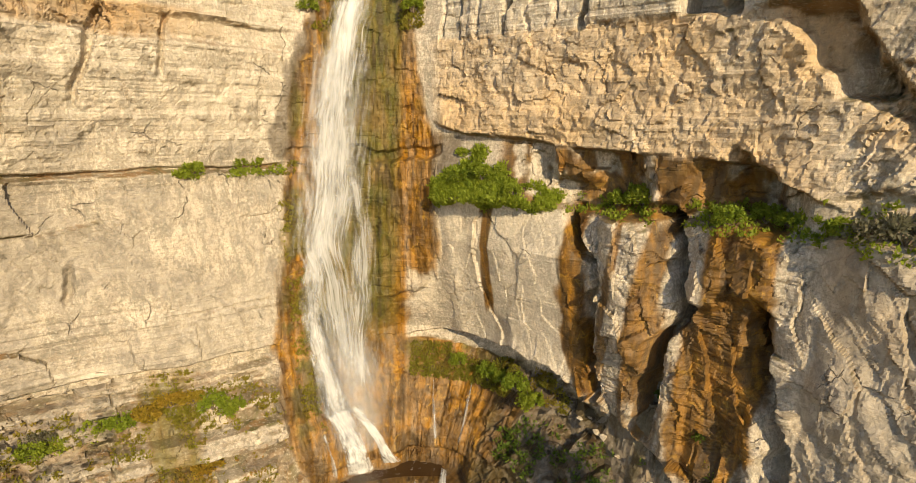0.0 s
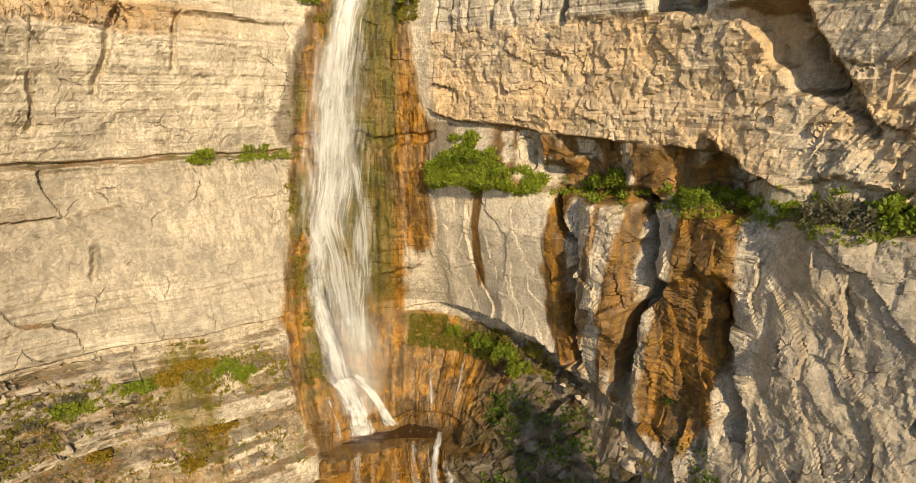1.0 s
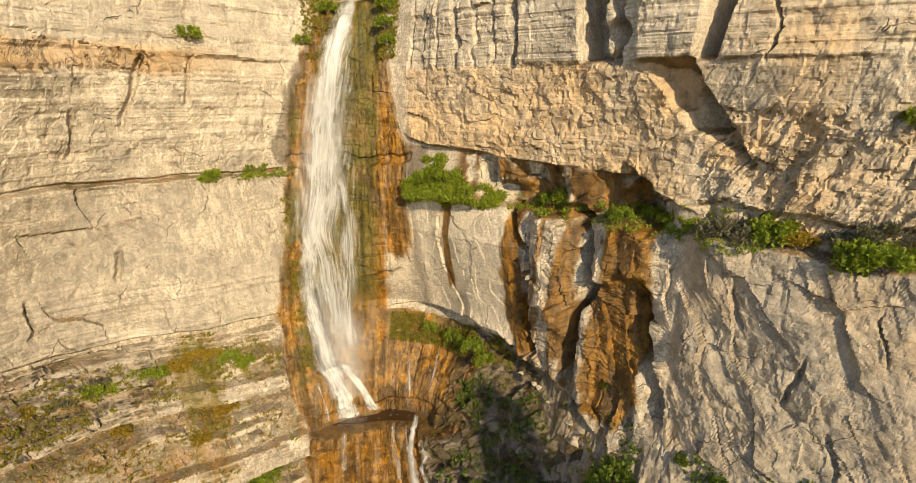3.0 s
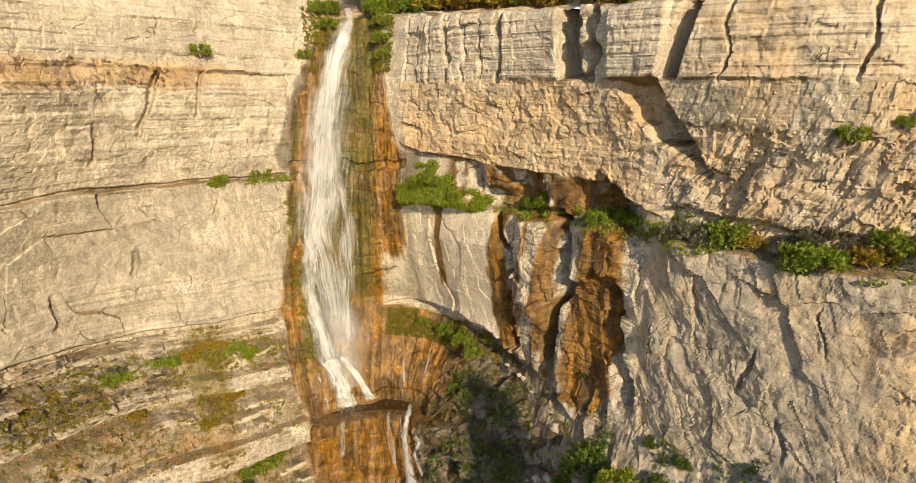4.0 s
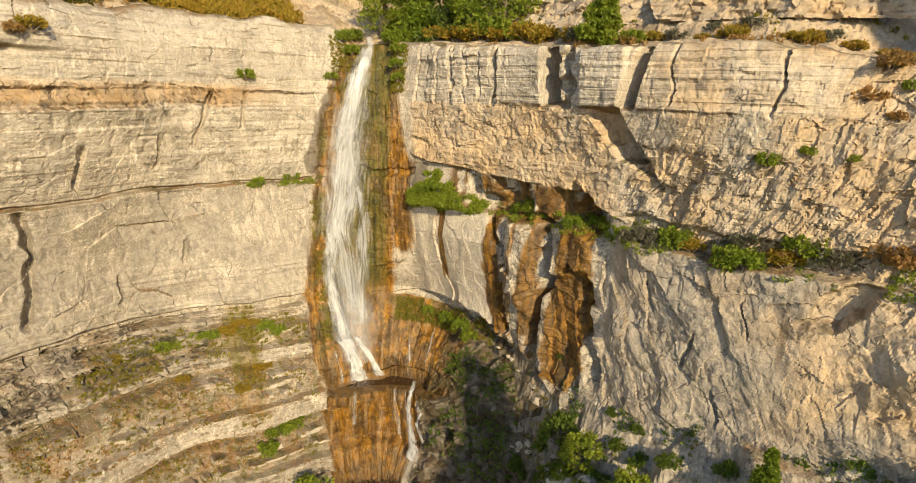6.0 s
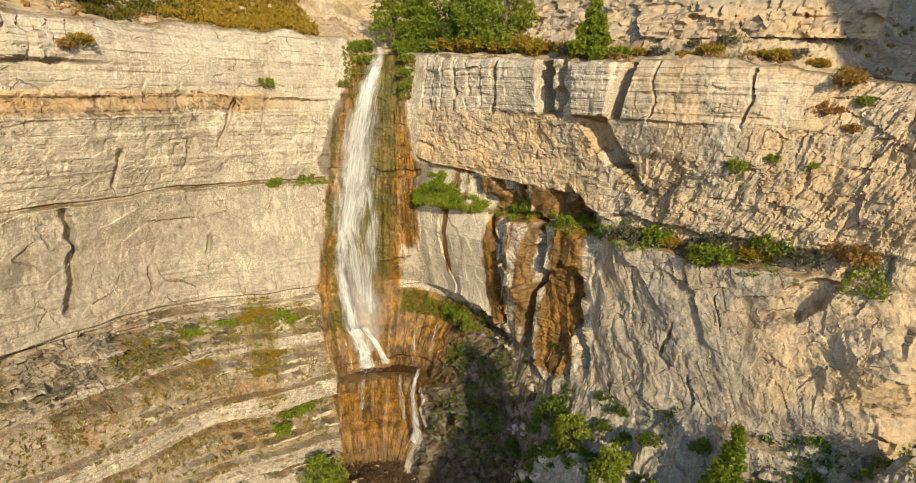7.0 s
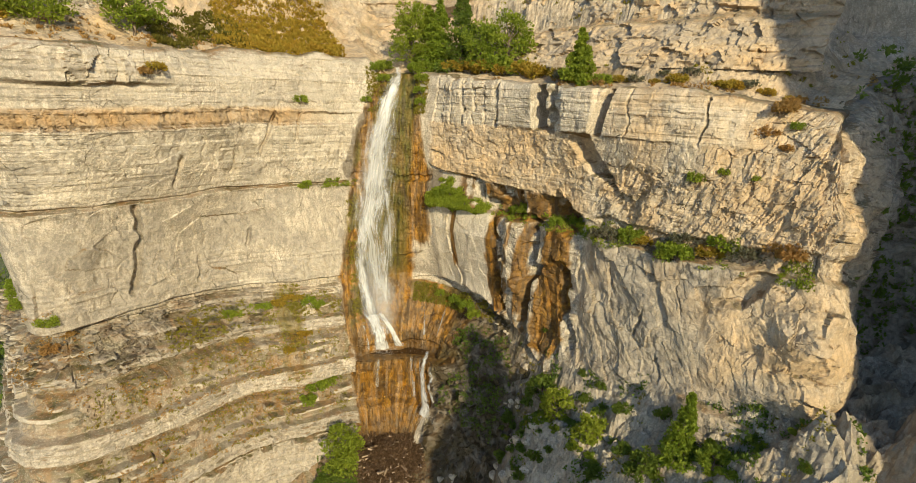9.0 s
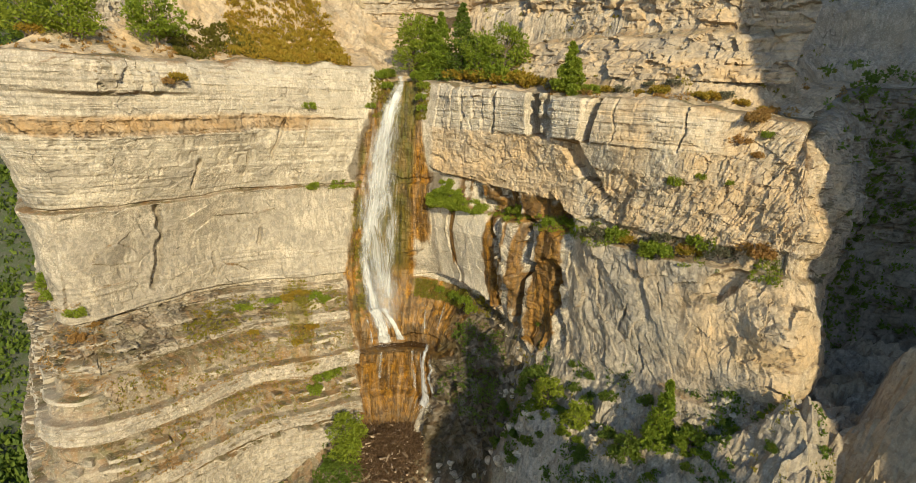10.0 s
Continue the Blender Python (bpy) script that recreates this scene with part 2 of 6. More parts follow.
def fbm(x, y, seed, octaves=4, gain=0.5):
    """Layered noise about 0, from -1 to 1."""
    total, amp, norm = 0.0, 1.0, 0.0
    for k in range(octaves):
        c, s = math.cos(0.6 * k), math.sin(0.6 * k)
        total = total + amp * (value_noise((c * x - s * y) * 2 ** k + 17.3 * k, (s * x + c * y) * 2 ** k - 9.1 * k, seed + k) * 2 - 1)
        norm, amp = norm + amp, amp * gain
    return total / norm


def cells(x, y, seed):
    """Irregular cells: the way to the nearest seed point, a random number of its cell, and the gap to the second nearest."""
    ix, iy = np.floor(x), np.floor(y)
    best, second = np.full(x.shape, 9.0), np.full(x.shape, 9.0)
    bx, by, bid = np.zeros(x.shape), np.zeros(x.shape), np.zeros(x.shape)
    for dx in (-1, 0, 1):
        for dy in (-1, 0, 1):
            cx, cy = ix + dx, iy + dy
            px = cx + 0.1 + 0.8 * hash01(cx, cy, seed) - x
            py = cy + 0.1 + 0.8 * hash01(cx, cy, seed + 1) - y
            d = px * px + py * py
            near = d < best
            second = np.where(near, best, np.minimum(second, d))
            best = np.where(near, d, best)
            bx, by = np.where(near, px, bx), np.where(near, py, by)
            bid = np.where(near, hash01(cx, cy, seed + 2), bid)
    return bx, by, bid, np.sqrt(second) - np.sqrt(best)


def chips(x, y, seed, tilt=1.0):
    """Broken rock: each irregular cell is a tilted facet with a height of its own."""
    bx, by, bid, _ = cells(x, y, seed)
    a, b = (bid * 7.13) % 1 - 0.5, (bid * 13.7) % 1 - 0.5
    return tilt * (a * bx + b * by) * 2 + (bid - 0.5)


def flakes(x, y, seed, share=0.6):
    """Flake scars: in some cells a shallow hollow that deepens to one side and ends in a step, 0 to 1 deep."""
    out = np.zeros(x.shape)
    ix, iy = np.floor(x), np.floor(y)
    for dx in (-1, 0, 1):
        for dy in (-1, 0, 1):
            cx, cy = ix + dx, iy + dy
            u = x - (cx + hash01(cx, cy, seed))
            v = y - (cy + hash01(cx, cy, seed + 1))
            size = 0.35 + 0.65 * hash01(cx, cy, seed + 2)
            slant = 0.5 * (hash01(cx, cy, seed + 4) - 0.5)
            u = u - slant * v
            deep = np.clip(1 + u / (0.55 * size), 0, 1) * np.clip(-u * 7, 0, 1) * np.clip(1.6 * (1 - np.abs(v) / (0.62 * size)), 0, 1)
            out = np.maximum(out, deep * (hash01(cx, cy, seed + 3) < share))
    return out


def only(mask, make, x, y, *rest):
    """A noise worked out only where a mask is above nought."""
    out = np.zeros(np.shape(x))
    k = np.broadcast_to(mask, out.shape) > 0.004
    if k.any():
        out[k] = make(np.broadcast_to(x, out.shape)[k], np.broadcast_to(y, out.shape)[k], *rest)
    return out


def smooth(x, a, b):
    t = np.clip((x - a) / (b - a), 0, 1)
    return t * t * (3 - 2 * t)


def bump(x, a, b, soft):
    """1 between a and b, fading to 0 over soft at both ends."""
    return smooth(x, a - soft / 2, a + soft / 2) * (1 - smooth(x, b - soft / 2, b + soft / 2))


# ---------------------------------------------------------------- the cliff's plan
PLAN = [(-75, 70), (-50, 31), (-40.5, 18), (-32.5, 11.5), (-26, 18), (-21, 26), (-15, 31), (-10, 35), (-4.5, 37), (0, 36), (3, 33.5), (8, 30),
        (13, 26), (18, 20.8), (22.5, 17), (27, 14), (31.2, 11.1), (35.2, 14.2), (38.8, 19), (43, 24.5), (47, 25.5), (54, 20), (64, 9), (82, -8)]


def plan_curve(points):
    """The cliff's foot line: length along it (0 behind the fall), places and outward normals."""
    p = np.array(points, float)
    p = np.vstack([2 * p[0] - p[1], p, 2 * p[-1] - p[-2]])
    t = np.linspace(0, 1, 40, endpoint=False)[:, None]
    line = []
    for i in range(1, len(p) - 2):
        a, b, c, d = p[i - 1], p[i], p[i + 1], p[i + 2]
        line.append(0.5 * (2 * b + (c - a) * t + (2 * a - 5 * b + 4 * c - d) * t * t + (3 * b - a - 3 * c + d) * t ** 3))
    line = np.vstack(line + [p[-2:-1]])
    length = np.r_[0, np.cumsum(np.hypot(*np.diff(line, axis=0).T))]
    s = np.arange(0, length[-1], 0.1)
    c = np.c_[np.interp(s, length, line[:, 0]), np.interp(s, length, line[:, 1])]
    tangent = np.gradient(c, axis=0)
    k = np.ones(25) / 25
    for axis in (0, 1):
        tangent[12:-12, axis] = np.convolve(tangent[:, axis], k, "valid")
    tangent /= np.hypot(*tangent.T)[:, None]
    normal = np.c_[tangent[:, 1], -tangent[:, 0]]
    return s - s[np.argmin(np.hypot(c[:, 0] + 4.5, c[:, 1] - 37))], c, normal


PS, PC, PN = plan_curve(PLAN)

# how far each bed stands out from the foot line, at stations along it
STATIONS = [-60, -44, -38, -31, -22, -14, -9, -5, 0, 5, 9, 15, 21, 27, 33, 39, 45, 52, 60]
BEDS = {
    2: [3, 2, 2.5, 2.5, 2, 2.8, 3.2, 4.5, 6.0, 5.2, 5.0, 5.5, 6, 6, 6, 5.5, 5.0, 5, 3],
    8: [2, 1, 2.0, 2.0, 2.2, 2.6, 2.2, 1.6, 1.2, 1.6, 2.2, 4.0, 5, 5, 5, 4.8, 4.4, 5, 3],
    13: [1, 0, 1.5, 1.4, 0.6, 1.8, 2.0, 1.9, 1.8, 1.8, 2.2, 2.4, 2.6, 3.6, 4, 4.0, 2.8, 3.0, 2],
    17: [1, -1, 0.8, 1.0, 0.8, 1.2, 2.0, 2.2, 1.2, 0.8, 1.0, 0.8, 1.2, 2.2, 2.6, 3.2, 2.2, 1, 1],
    20: [1, -1.5, -0.4, -1.4, -1.8, 0.2, 1.2, 1.4, -0.4, -1.0, -1.4, -1.0, 0.1, 0.4, 0.8, 2.2, 1.8, 0, 0],
    23.5: [1, -1.5, -1.0, -2.0, -2.9, -0.4, -0.3, 0.6, -2.6, -2.6, -1.6, -0.3, 0.0, 0.3, 0.3, 0.6, 1.0, 0, 0],
    27: [0, -1.5, -0.6, -1.6, -2.2, -0.3, 0.0, 0.0, -0.8, -1.2, -1.0, 0.0, 0.1, 0.4, 0.4, 0.6, 0.9, 0, 0],
    31: [0, -1, 0.0, -1.2, -1.6, -0.3, -0.4, -0.6, 0.2, 0.2, 0.3, 0.4, -0.1, -0.1, 0.2, 0.2, 0.5, 0, 0],
    35: [0, -0.5, 0.1, 0.0, -0.4, -0.4, -1.2, -1.2, 1.2, 0.6, -0.4, -0.8, -0.6, -0.4, -0.6, -1.0, 0.0, 0, 0],
    39: [0, 0, 1.6, 2.0, 1.4, 0.4, -0.4, -1.0, 0.8, 1.2, 0.8, 0.8, 0.3, -0.1, -0.3, -1.0, -1.0, 0, 0],
    43: [0, 1, 3.4, 3.6, 3.4, 1.6, 0.4, -1.0, 1.2, 1.4, 1.0, 1.0, 1.4, 1.2, 0.4, -1.0, -2.4, -1, 0],
    47: [0, 1, 3.8, 3.6, 3.0, 1.2, 0.0, -1.6, -0.4, 1.0, 1.6, 1.4, 2.2, 1.4, 0.4, -1.8, -4.4, -2.4, -1],
    50: [0, 1, 3.6, 3.0, 1.4, 0.2, -1.0, -2.6, -2.4, 0.2, 1.2, 1.2, 2.0, 1.0, -0.4, -3.6, -6.0, -3.0, -2],
}


def table(s, z):
    """The broad form of the cliff: how far it stands out at s along the foot line and at the height z."""
    heights = np.array(sorted(BEDS), float)
    columns = np.array([BEDS[h] for h in sorted(BEDS)], float)
    fine_s = np.arange(-62, 80, 0.5)
    rows = np.array([np.interp(fine_s, STATIONS, c) for c in columns])
    k = np.hanning(15)
    k /= k.sum()
    rows = np.array([np.convolve(np.pad(r, 7, mode="edge"), k, "valid") for r in rows])
    fine_z = np.arange(0, 52.01, 0.25)
    grid = np.array([np.interp(fine_z, heights, rows[:, j]) for j in range(len(fine_s))])
    u, v = np.clip((s + 62) / 0.5, 0, len(fine_s) - 1.001), np.clip(z / 0.25, 0, len(fine_z) - 1.001)
    i, j = u.astype(int), v.astype(int)
    fu, fv = u - i, v - j
    return (grid[i, j] * (1 - fu) + grid[i + 1, j] * fu) * (1 - fv) + (grid[i, j + 1] * (1 - fu) + grid[i + 1, j + 1] * fu) * fv


def on_wall(s, z, off):
    """The place in the world of a point of the cliff."""
    return np.stack([np.interp(s, PS, PC[:, 0]) + off * np.interp(s, PS, PN[:, 0]), np.interp(s, PS, PC[:, 1]) + off * np.interp(s, PS, PN[:, 1]), z + 0 * s], -1)

# ---------------------------------------------------------------- the cliff's relief
def line_at(z, *knots):
    """A line down the cliff: s at each height, from (z, s) knots in rising order."""
    return np.interp(z, [k[0] for k in knots], [k[1] for k in knots])


def groove(s, z, depth, width, *knots):
    """A cleft down the cliff, along the knots; width in metres to each side."""
    centre = line_at(z, *knots) + 0.25 * fbm(z / 1.7, z * 0 + knots[0][1], 91, 3) + 0.10 * fbm(z / 0.45, z * 0 + knots[0][1], 94, 2)
    ends = smooth(z, knots[0][0] - 0.6, knots[0][0] + 0.3) * (1 - smooth(z, knots[-1][0] - 0.3, knots[-1][0] + 0.6))
    w = width * (0.35 + 1.1 * value_noise(z / 0.9, z * 0 + 3.7 * knots[0][1], 92))
    x = s - centre
    return -depth * ends * np.where(x < 0, 1 - smooth(-x, w * 0.3, w * 2.2), 1 - smooth(x, w * 0.3, w * 0.6))


def strata(s, z, seed, thick=0.6):
    """Level beds, some proud and some worn back, that run on for many metres; about -0.5 to 0.5."""
    bed = z / thick + 0.5 * fbm(s / 14, z / 9, seed, 2)
    row, part_of = np.floor(bed), bed - np.floor(bed)
    a = hash01(row, np.floor(s / 60 + 5), seed + 1)
    b = hash01(row + 1, np.floor(s / 60 + 5), seed + 1)
    fine = value_noise(s / 5, bed * 3.1, seed + 2)
    return a + (b - a) * smooth(part_of, 0.8, 1.0) - 0.5 + 0.5 * (fine - 0.5)


def blocks(s, z, high, wide, seed, gap=0.05):
    """Beds split by upright joints: a random number for each block, and how near its joints are."""
    zb = z / high + 0.8 * value_noise(z / high / 3, z * 0 + 5.0, seed)
    row = np.floor(zb)
    sb = s / wide * (0.7 + 0.6 * hash01(row, row * 0, seed + 1)) + 9 * hash01(row, row * 0 + 1, seed + 2)
    col = np.floor(sb)
    joint = np.minimum(np.minimum(sb - col, col + 1 - sb) * wide, np.minimum(zb - row, row + 1 - zb) * high)
    return hash01(row, col, seed + 3) - 0.5, 1 - smooth(joint, 0, gap)


def stepped(z):
    """Heights gathered into upright risers and sloping treads; also how much of a tread it is."""
    knots = [0, 3, 8, 12, 14.6, 18.4, 20.0, 22.2, 24.6]
    out = np.interp(z, knots, [0, 3, 3.8, 11.4, 12.2, 18.9, 19.6, 22.9, 23.5])
    tread = bump(z, 8.2, 12, 0.5) + bump(z, 14.8, 18.4, 0.5) + bump(z, 20.2, 22.2, 0.4)
    return out, np.clip(tread, 0, 1)


def top_of(s):
    """The height of the cliff's upper edge."""
    z = np.interp(s, [-60, -38, -30, -18, -8, -4, -2, 2, 6, 14, 26, 36, 42, 47, 54, 64], [46, 49.2, 49.0, 49.8, 50.0, 50.2, 48.4, 48.6, 48.3, 47.9, 47.6, 47.4, 46.2, 44.0, 47, 50])
    return z + 0.35 * fbm(s / 2.5, s * 0, 61, 3)


def relief(s, z):
    """How far the cliff stands out in full detail, and its stains and tints."""
    wob = 0.35 * fbm(s / 7, z / 5, 11, 3) + 0.12 * fbm(s / 1.4, z / 1.0, 12, 3)
    zw = z + wob
    sw = s + 0.5 * fbm(s / 5, z / 4, 13, 3) + 0.15 * fbm(s, z, 14, 2)
    west_end = line_at(z, (2, -7.0), (14, -7.0), (20, -8.2), (28, -7.3), (36, -6.2), (42, -5.6), (46, -4.6), (50, -4.2)) + 0.3 * fbm(s, z / 1.5, 16, 3)
    left = 1 - smooth(s, west_end - 0.45, west_end)
    right = smooth(s, 3.0, 4.4)
    low = 1 - smooth(zw, 24.0, 24.8)
    slope = z + 0.4 * wob + 0.0275 * np.clip(s + 8, -30, 0)
    terraces = left * low
    slope = slope + 0.14 * fbm(s / 2.2, z / 3.0, 15, 3) + 0.3 * fbm(s / 8, z / 12, 20, 2) * smooth(s, -40, -18) + 0.35 * fbm(s / 4, z / 3, 22, 3) * (1 - smooth(s, -32, -24))
    gathered, tread = stepped(slope)
    tread = tread * terraces
    off = table(sw, np.where(terraces > 0.5, gathered, z + 0.4 * wob))

    # ---- left: ledge, banded top, big wall
    off += left * bump(zw, 20, 35.7, 0.25) * (0.2 + 0.5 * value_noise(s / 3.5, z * 0, 24)) * np.exp(-np.clip(35.7 - zw, 0, 30) / 5.0)
    off -= left * bump(zw, 35.74, 35.95, 0.14) * (0.12 + 0.25 * value_noise(s / 2.2, z * 0, 25))
    off -= left * bump(zw, 23.4, 24.5, 0.3) * 0.7
    off += 1.7 * bump(s, 3.6, 11.0, 2.0) * np.clip(37.4 - zw, 0, 3.4) / 3.4 * smooth(zw, 33.5, 34.1)
    off -= left * bump(zw, 42.6, 43.9, 0.4) * 0.3 * (0.5 + value_noise(s / 3, z * 0, 21))
    b1, j1 = blocks(sw, zw, 0.62, 3.2, 31, 0.06)
    b2, j2 = blocks(sw, zw, 1.3, 2.4, 35, 0.07)
    upper_left = left * smooth(zw, 43.3, 44.0)
    bedding = strata(s, z + 0.3 * wob, 401, 0.75) + 0.5 * strata(s, z + 0.3 * wob, 405, 0.28)
    off += upper_left * (0.15 * bedding + 0.05 * b1 - 0.03 * j1 * (b1 > 0.2) + 0.06 * only(upper_left, chips, sw / 1.2, zw / 0.5, 75, 1.2) - 0.14 * only(upper_left, flakes, sw / 1.1, zw / 0.9, 77, 0.35))
    crumbly = left * bump(zw + 0.3 * fbm(s / 3, z, 26, 2), 42.5, 44.2, 0.3) * (1 - smooth(s, -15, -9))
    off += crumbly * (0.12 * only(crumbly, chips, (sw + 0.7 * zw) / 0.7, zw / 0.8, 76, 1.3) - 0.3 * only(crumbly, flakes, (sw + 0.5 * zw) / 0.8, zw / 1.0, 73, 0.7))
    off += left * bump(zw, 36.2, 43, 0.5) * (0.10 * bedding + 0.10 * only(left, chips, sw / 2.4, zw / 2.0, 41, 1.1) * 0.6 + 0.04 * only(left, chips, sw / 0.7, zw / 0.55, 42, 1.3) + 0.02 * only(left, chips, sw / 0.3, zw / 0.25, 77) - 0.22 * only(left, flakes, sw / 2.2, zw / 2.4, 301, 0.4) - 0.13 * only(left, flakes, sw / 0.8, zw / 0.9, 311, 0.45))
    off += left * bump(zw, 24.8, 35.6, 0.5) * (0.26 * only(left, chips, sw / 3.2, zw / 3.0, 43, 1.3) * smooth(fbm(s / 6, z / 6, 44, 2), -0.5, 0.2) + 0.06 * only(left, chips, (sw + 0.5 * zw) / 0.9, zw / 1.5, 45, 1.2) * smooth(fbm(s / 4, z / 4, 17, 2), -0.3, 0.3) - 0.28 * only(left, flakes, sw / 2.8, zw / 3.4, 321, 0.45) - 0.16 * only(left, flakes, (sw + 0.3 * zw) / 1.0, zw / 1.4, 331, 0.55) + 0.10 * bedding * (1 - smooth(zw, 27, 31)) + 0.018 * only(left, chips, (sw + 0.3 * zw) / 0.35, zw / 0.4, 19) + 0.12 * fbm(s / 3, z / 6, 46, 3))
    off += terraces * (1 - 0.8 * tread) * (0.20 * b1 - 0.2 * j1 * (b1 > -0.1) + 0.34 * strata(s, slope + 0.15 * fbm(s / 1.2, z, 412, 2), 411, 0.62) + 0.10 * only(terraces, chips, sw / 0.8, zw / 0.45, 413, 1.3) + 0.05 * only(terraces, chips, sw / 1.6, zw / 0.7, 47, 1.2) - 0.22 * only(terraces, flakes, sw / 1.8, zw / 0.6, 261, 0.35))
    off += terraces * 0.9 * (bump(slope, 6.2, 8.1, 0.15) + bump(slope, 12.6, 14.7, 0.15) + bump(slope, 18.9, 20.2, 0.15))
    off -= terraces * 0.6 * (bump(slope, 11.6, 12.5, 0.2) + bump(slope, 18.1, 18.8, 0.2) + bump(slope, 22.2, 23.2, 0.3) + bump(slope, 5.4, 6.1, 0.2))
    ledges = 0 * s
    for level, high, seed in ((9.3, 0.30, 1), (10.3, 0.42, 2), (15.6, 0.34, 3), (16.5, 0.42, 4), (17.4, 0.34, 5), (20.6, 0.28, 6), (21.3, 0.36, 7), (5.2, 0.35, 8)):
        along = smooth(fbm(s / 4, s * 0, 420 + seed, 3), -0.25, 0.05) * (hash01(np.floor(sw / 0.9 + 0.4 * seed), s * 0, 430 + seed) > 0.2)
        lift = slope + 0.25 * fbm(s / 3, s * 0, 440 + seed, 2) - level
        bed = along * bump(lift, 0, 1.3 * high, 0.07)
        off += terraces * (1.0 * bed - 0.4 * along * bump(lift, -0.2, 0.0, 0.1))
        ledges = np.maximum(ledges, terraces * bed)
        tread = tread * (1 - 0.95 * bed)
    rubble = terraces * bump(zw, 19.5, 24, 0.8) * (1 - smooth(s, -18, -15))
    off += rubble * (0.8 * b1 - 0.45 * j1 + 0.5 * strata(s, slope, 415, 0.5) + 0.25 * only(rubble, chips, sw / 1.0, zw / 0.5, 23, 1.2))
    off += terraces * tread * 0.25 * only(terraces, chips, sw / 0.8, zw / 0.6, 18)
    bulge = np.exp(-((s + 33) / 4.5) ** 2) * bump(zw, 46.2, 49.2, 0.5)
    off += bulge * (0.9 + 0.5 * only(bulge, chips, sw / 0.9, zw / 2.0, 49))
    for knots, d, w in ((((26.5, -29.9), (29, -29.3), (32, -29.2), (35.3, -29.6)), 1.1, 0.35), (((37.0, -26.3), (39.5, -26.0)), 0.6, 0.22),
                        (((38.0, -20.2), (40.2, -20.0)), 0.45, 0.18), (((39.5, -17.2), (41.0, -16.5), (43.6, -15.6)), 0.5, 0.2),
                        (((41.0, -13.2), (43.8, -12.6)), 0.4, 0.15), (((26.0, -22.6), (28.6, -23.0)), 0.5, 0.2), (((29.2, -18.2), (30.8, -18.0)), 0.5, 0.18)):
        off += groove(s, z, d, w, *knots)

    # ---- right: capping blocks
    cap = right * smooth(zw, 43.2, 43.5) * (1 - smooth(s, 36, 40))
    off += cap * (0.04 + 0.05 * b2 + 0.05 * b1 + 0.16 * bedding + 0.09 * only(cap, chips, sw / 1.6, zw / 1.3, 51) + 0.03 * only(cap, chips, sw / 0.45, zw / 0.35, 52, 1.3) - 0.15 * only(cap, flakes, sw / 1.4, zw / 1.8, 271, 0.35) - 0.1 * only(cap, flakes, sw / 0.6, zw / 0.7, 275, 0.4))
    off += cap * bump(s, 6.6, 13.6, 0.2) * 0.1
    off += cap * bump(s, 13.6, 18.0, 0.2) * 0.25
    off += cap * bump(s, 21.9, 25.4, 0.25) * 0.5
    off += cap * bump(s, 26.3, 36.0, 0.3) * 0.06
    row = np.floor((zw + 0.4 * fbm(s / 2, z * 0, 27, 2)) / 2.35)
    sb = (s + 0.25 * fbm(s, z / 1.2, 28, 3)) / 1.5 + 9 * hash01(row, row * 0, 29)
    j4 = 1 - smooth(np.minimum(sb - np.floor(sb), np.floor(sb) + 1 - sb), 0.05, 0.12)
    off += cap * (1 - smooth(s, 12, 13.5)) * (0.35 * (hash01(np.floor(sb), row, 30) - 0.5) - 0.22 * j4)
    for a, d, w in ((9.0, 0.7, 0.2), (13.5, 1.0, 0.25), (20.9, 1.8, 0.55), (28.5, 0.35, 0.09), (34.6, 0.5, 0.14)):
        off += groove(s, z, d, w, (43.6, a - 0.3), (45.0, a + 0.15), (46.2, a - 0.2), (49.5, a + 0.1))
    off += -2.6 * bump(s + 0.1 * (z - 45), 18.1, 19.7, 0.3) * smooth(zw, 43.3, 43.7)
    off += -2.2 * bump(s - 0.25 * (z - 44), 25.2, 26.1, 0.35) * smooth(zw, 43.2, 43.6)
    sq = s + 0.6 * fbm(s / 1.1, z / 1.3, 32, 3)
    off += -1.4 * bump(sq - 0.5 * (43.3 - z), 22.8, 24.6, 0.7) * bump(zw, 39.6, 43.2, 0.5)
    off += groove(s, z, 1.0, 0.6, (38.2, 27.8), (40.0, 26.6), (42.0, 25.4), (43.2, 24.8))
    # tan wall under the cap, down to the overhang's lip
    lip = np.interp(s, [3, 6, 12, 18, 21.5, 24, 27], [38.4, 37.6, 37.4, 37.2, 36.7, 35.6, 34.2])
    tan = right * smooth(zw, lip - 0.1, lip + 0.15) * (1 - smooth(zw, 43.2, 43.5)) * (1 - smooth(s, 23.5, 26))
    off += tan * (0.15 + 0.15 * only(tan, chips, sw / 2.0, zw / 1.6, 53, 1.2) + 0.08 * bedding + 0.09 * only(tan, chips, sw / 0.7, zw / 0.6, 54, 1.3) + 0.05 * only(tan, chips, sw / 0.32, zw / 0.28, 74) - 0.24 * only(tan, flakes, sw / 1.5, zw / 1.3, 281, 0.5) - 0.13 * only(tan, flakes, sw / 0.6, zw / 0.6, 291, 0.6) + 0.35 * np.exp(-np.clip(zw - lip, 0, 9) / 1.2))
    under = right * smooth(s, 8.5, 11.5) * bump(zw, 33.9, lip, 0.25) * (1 - smooth(s, 23.2, 24.2))
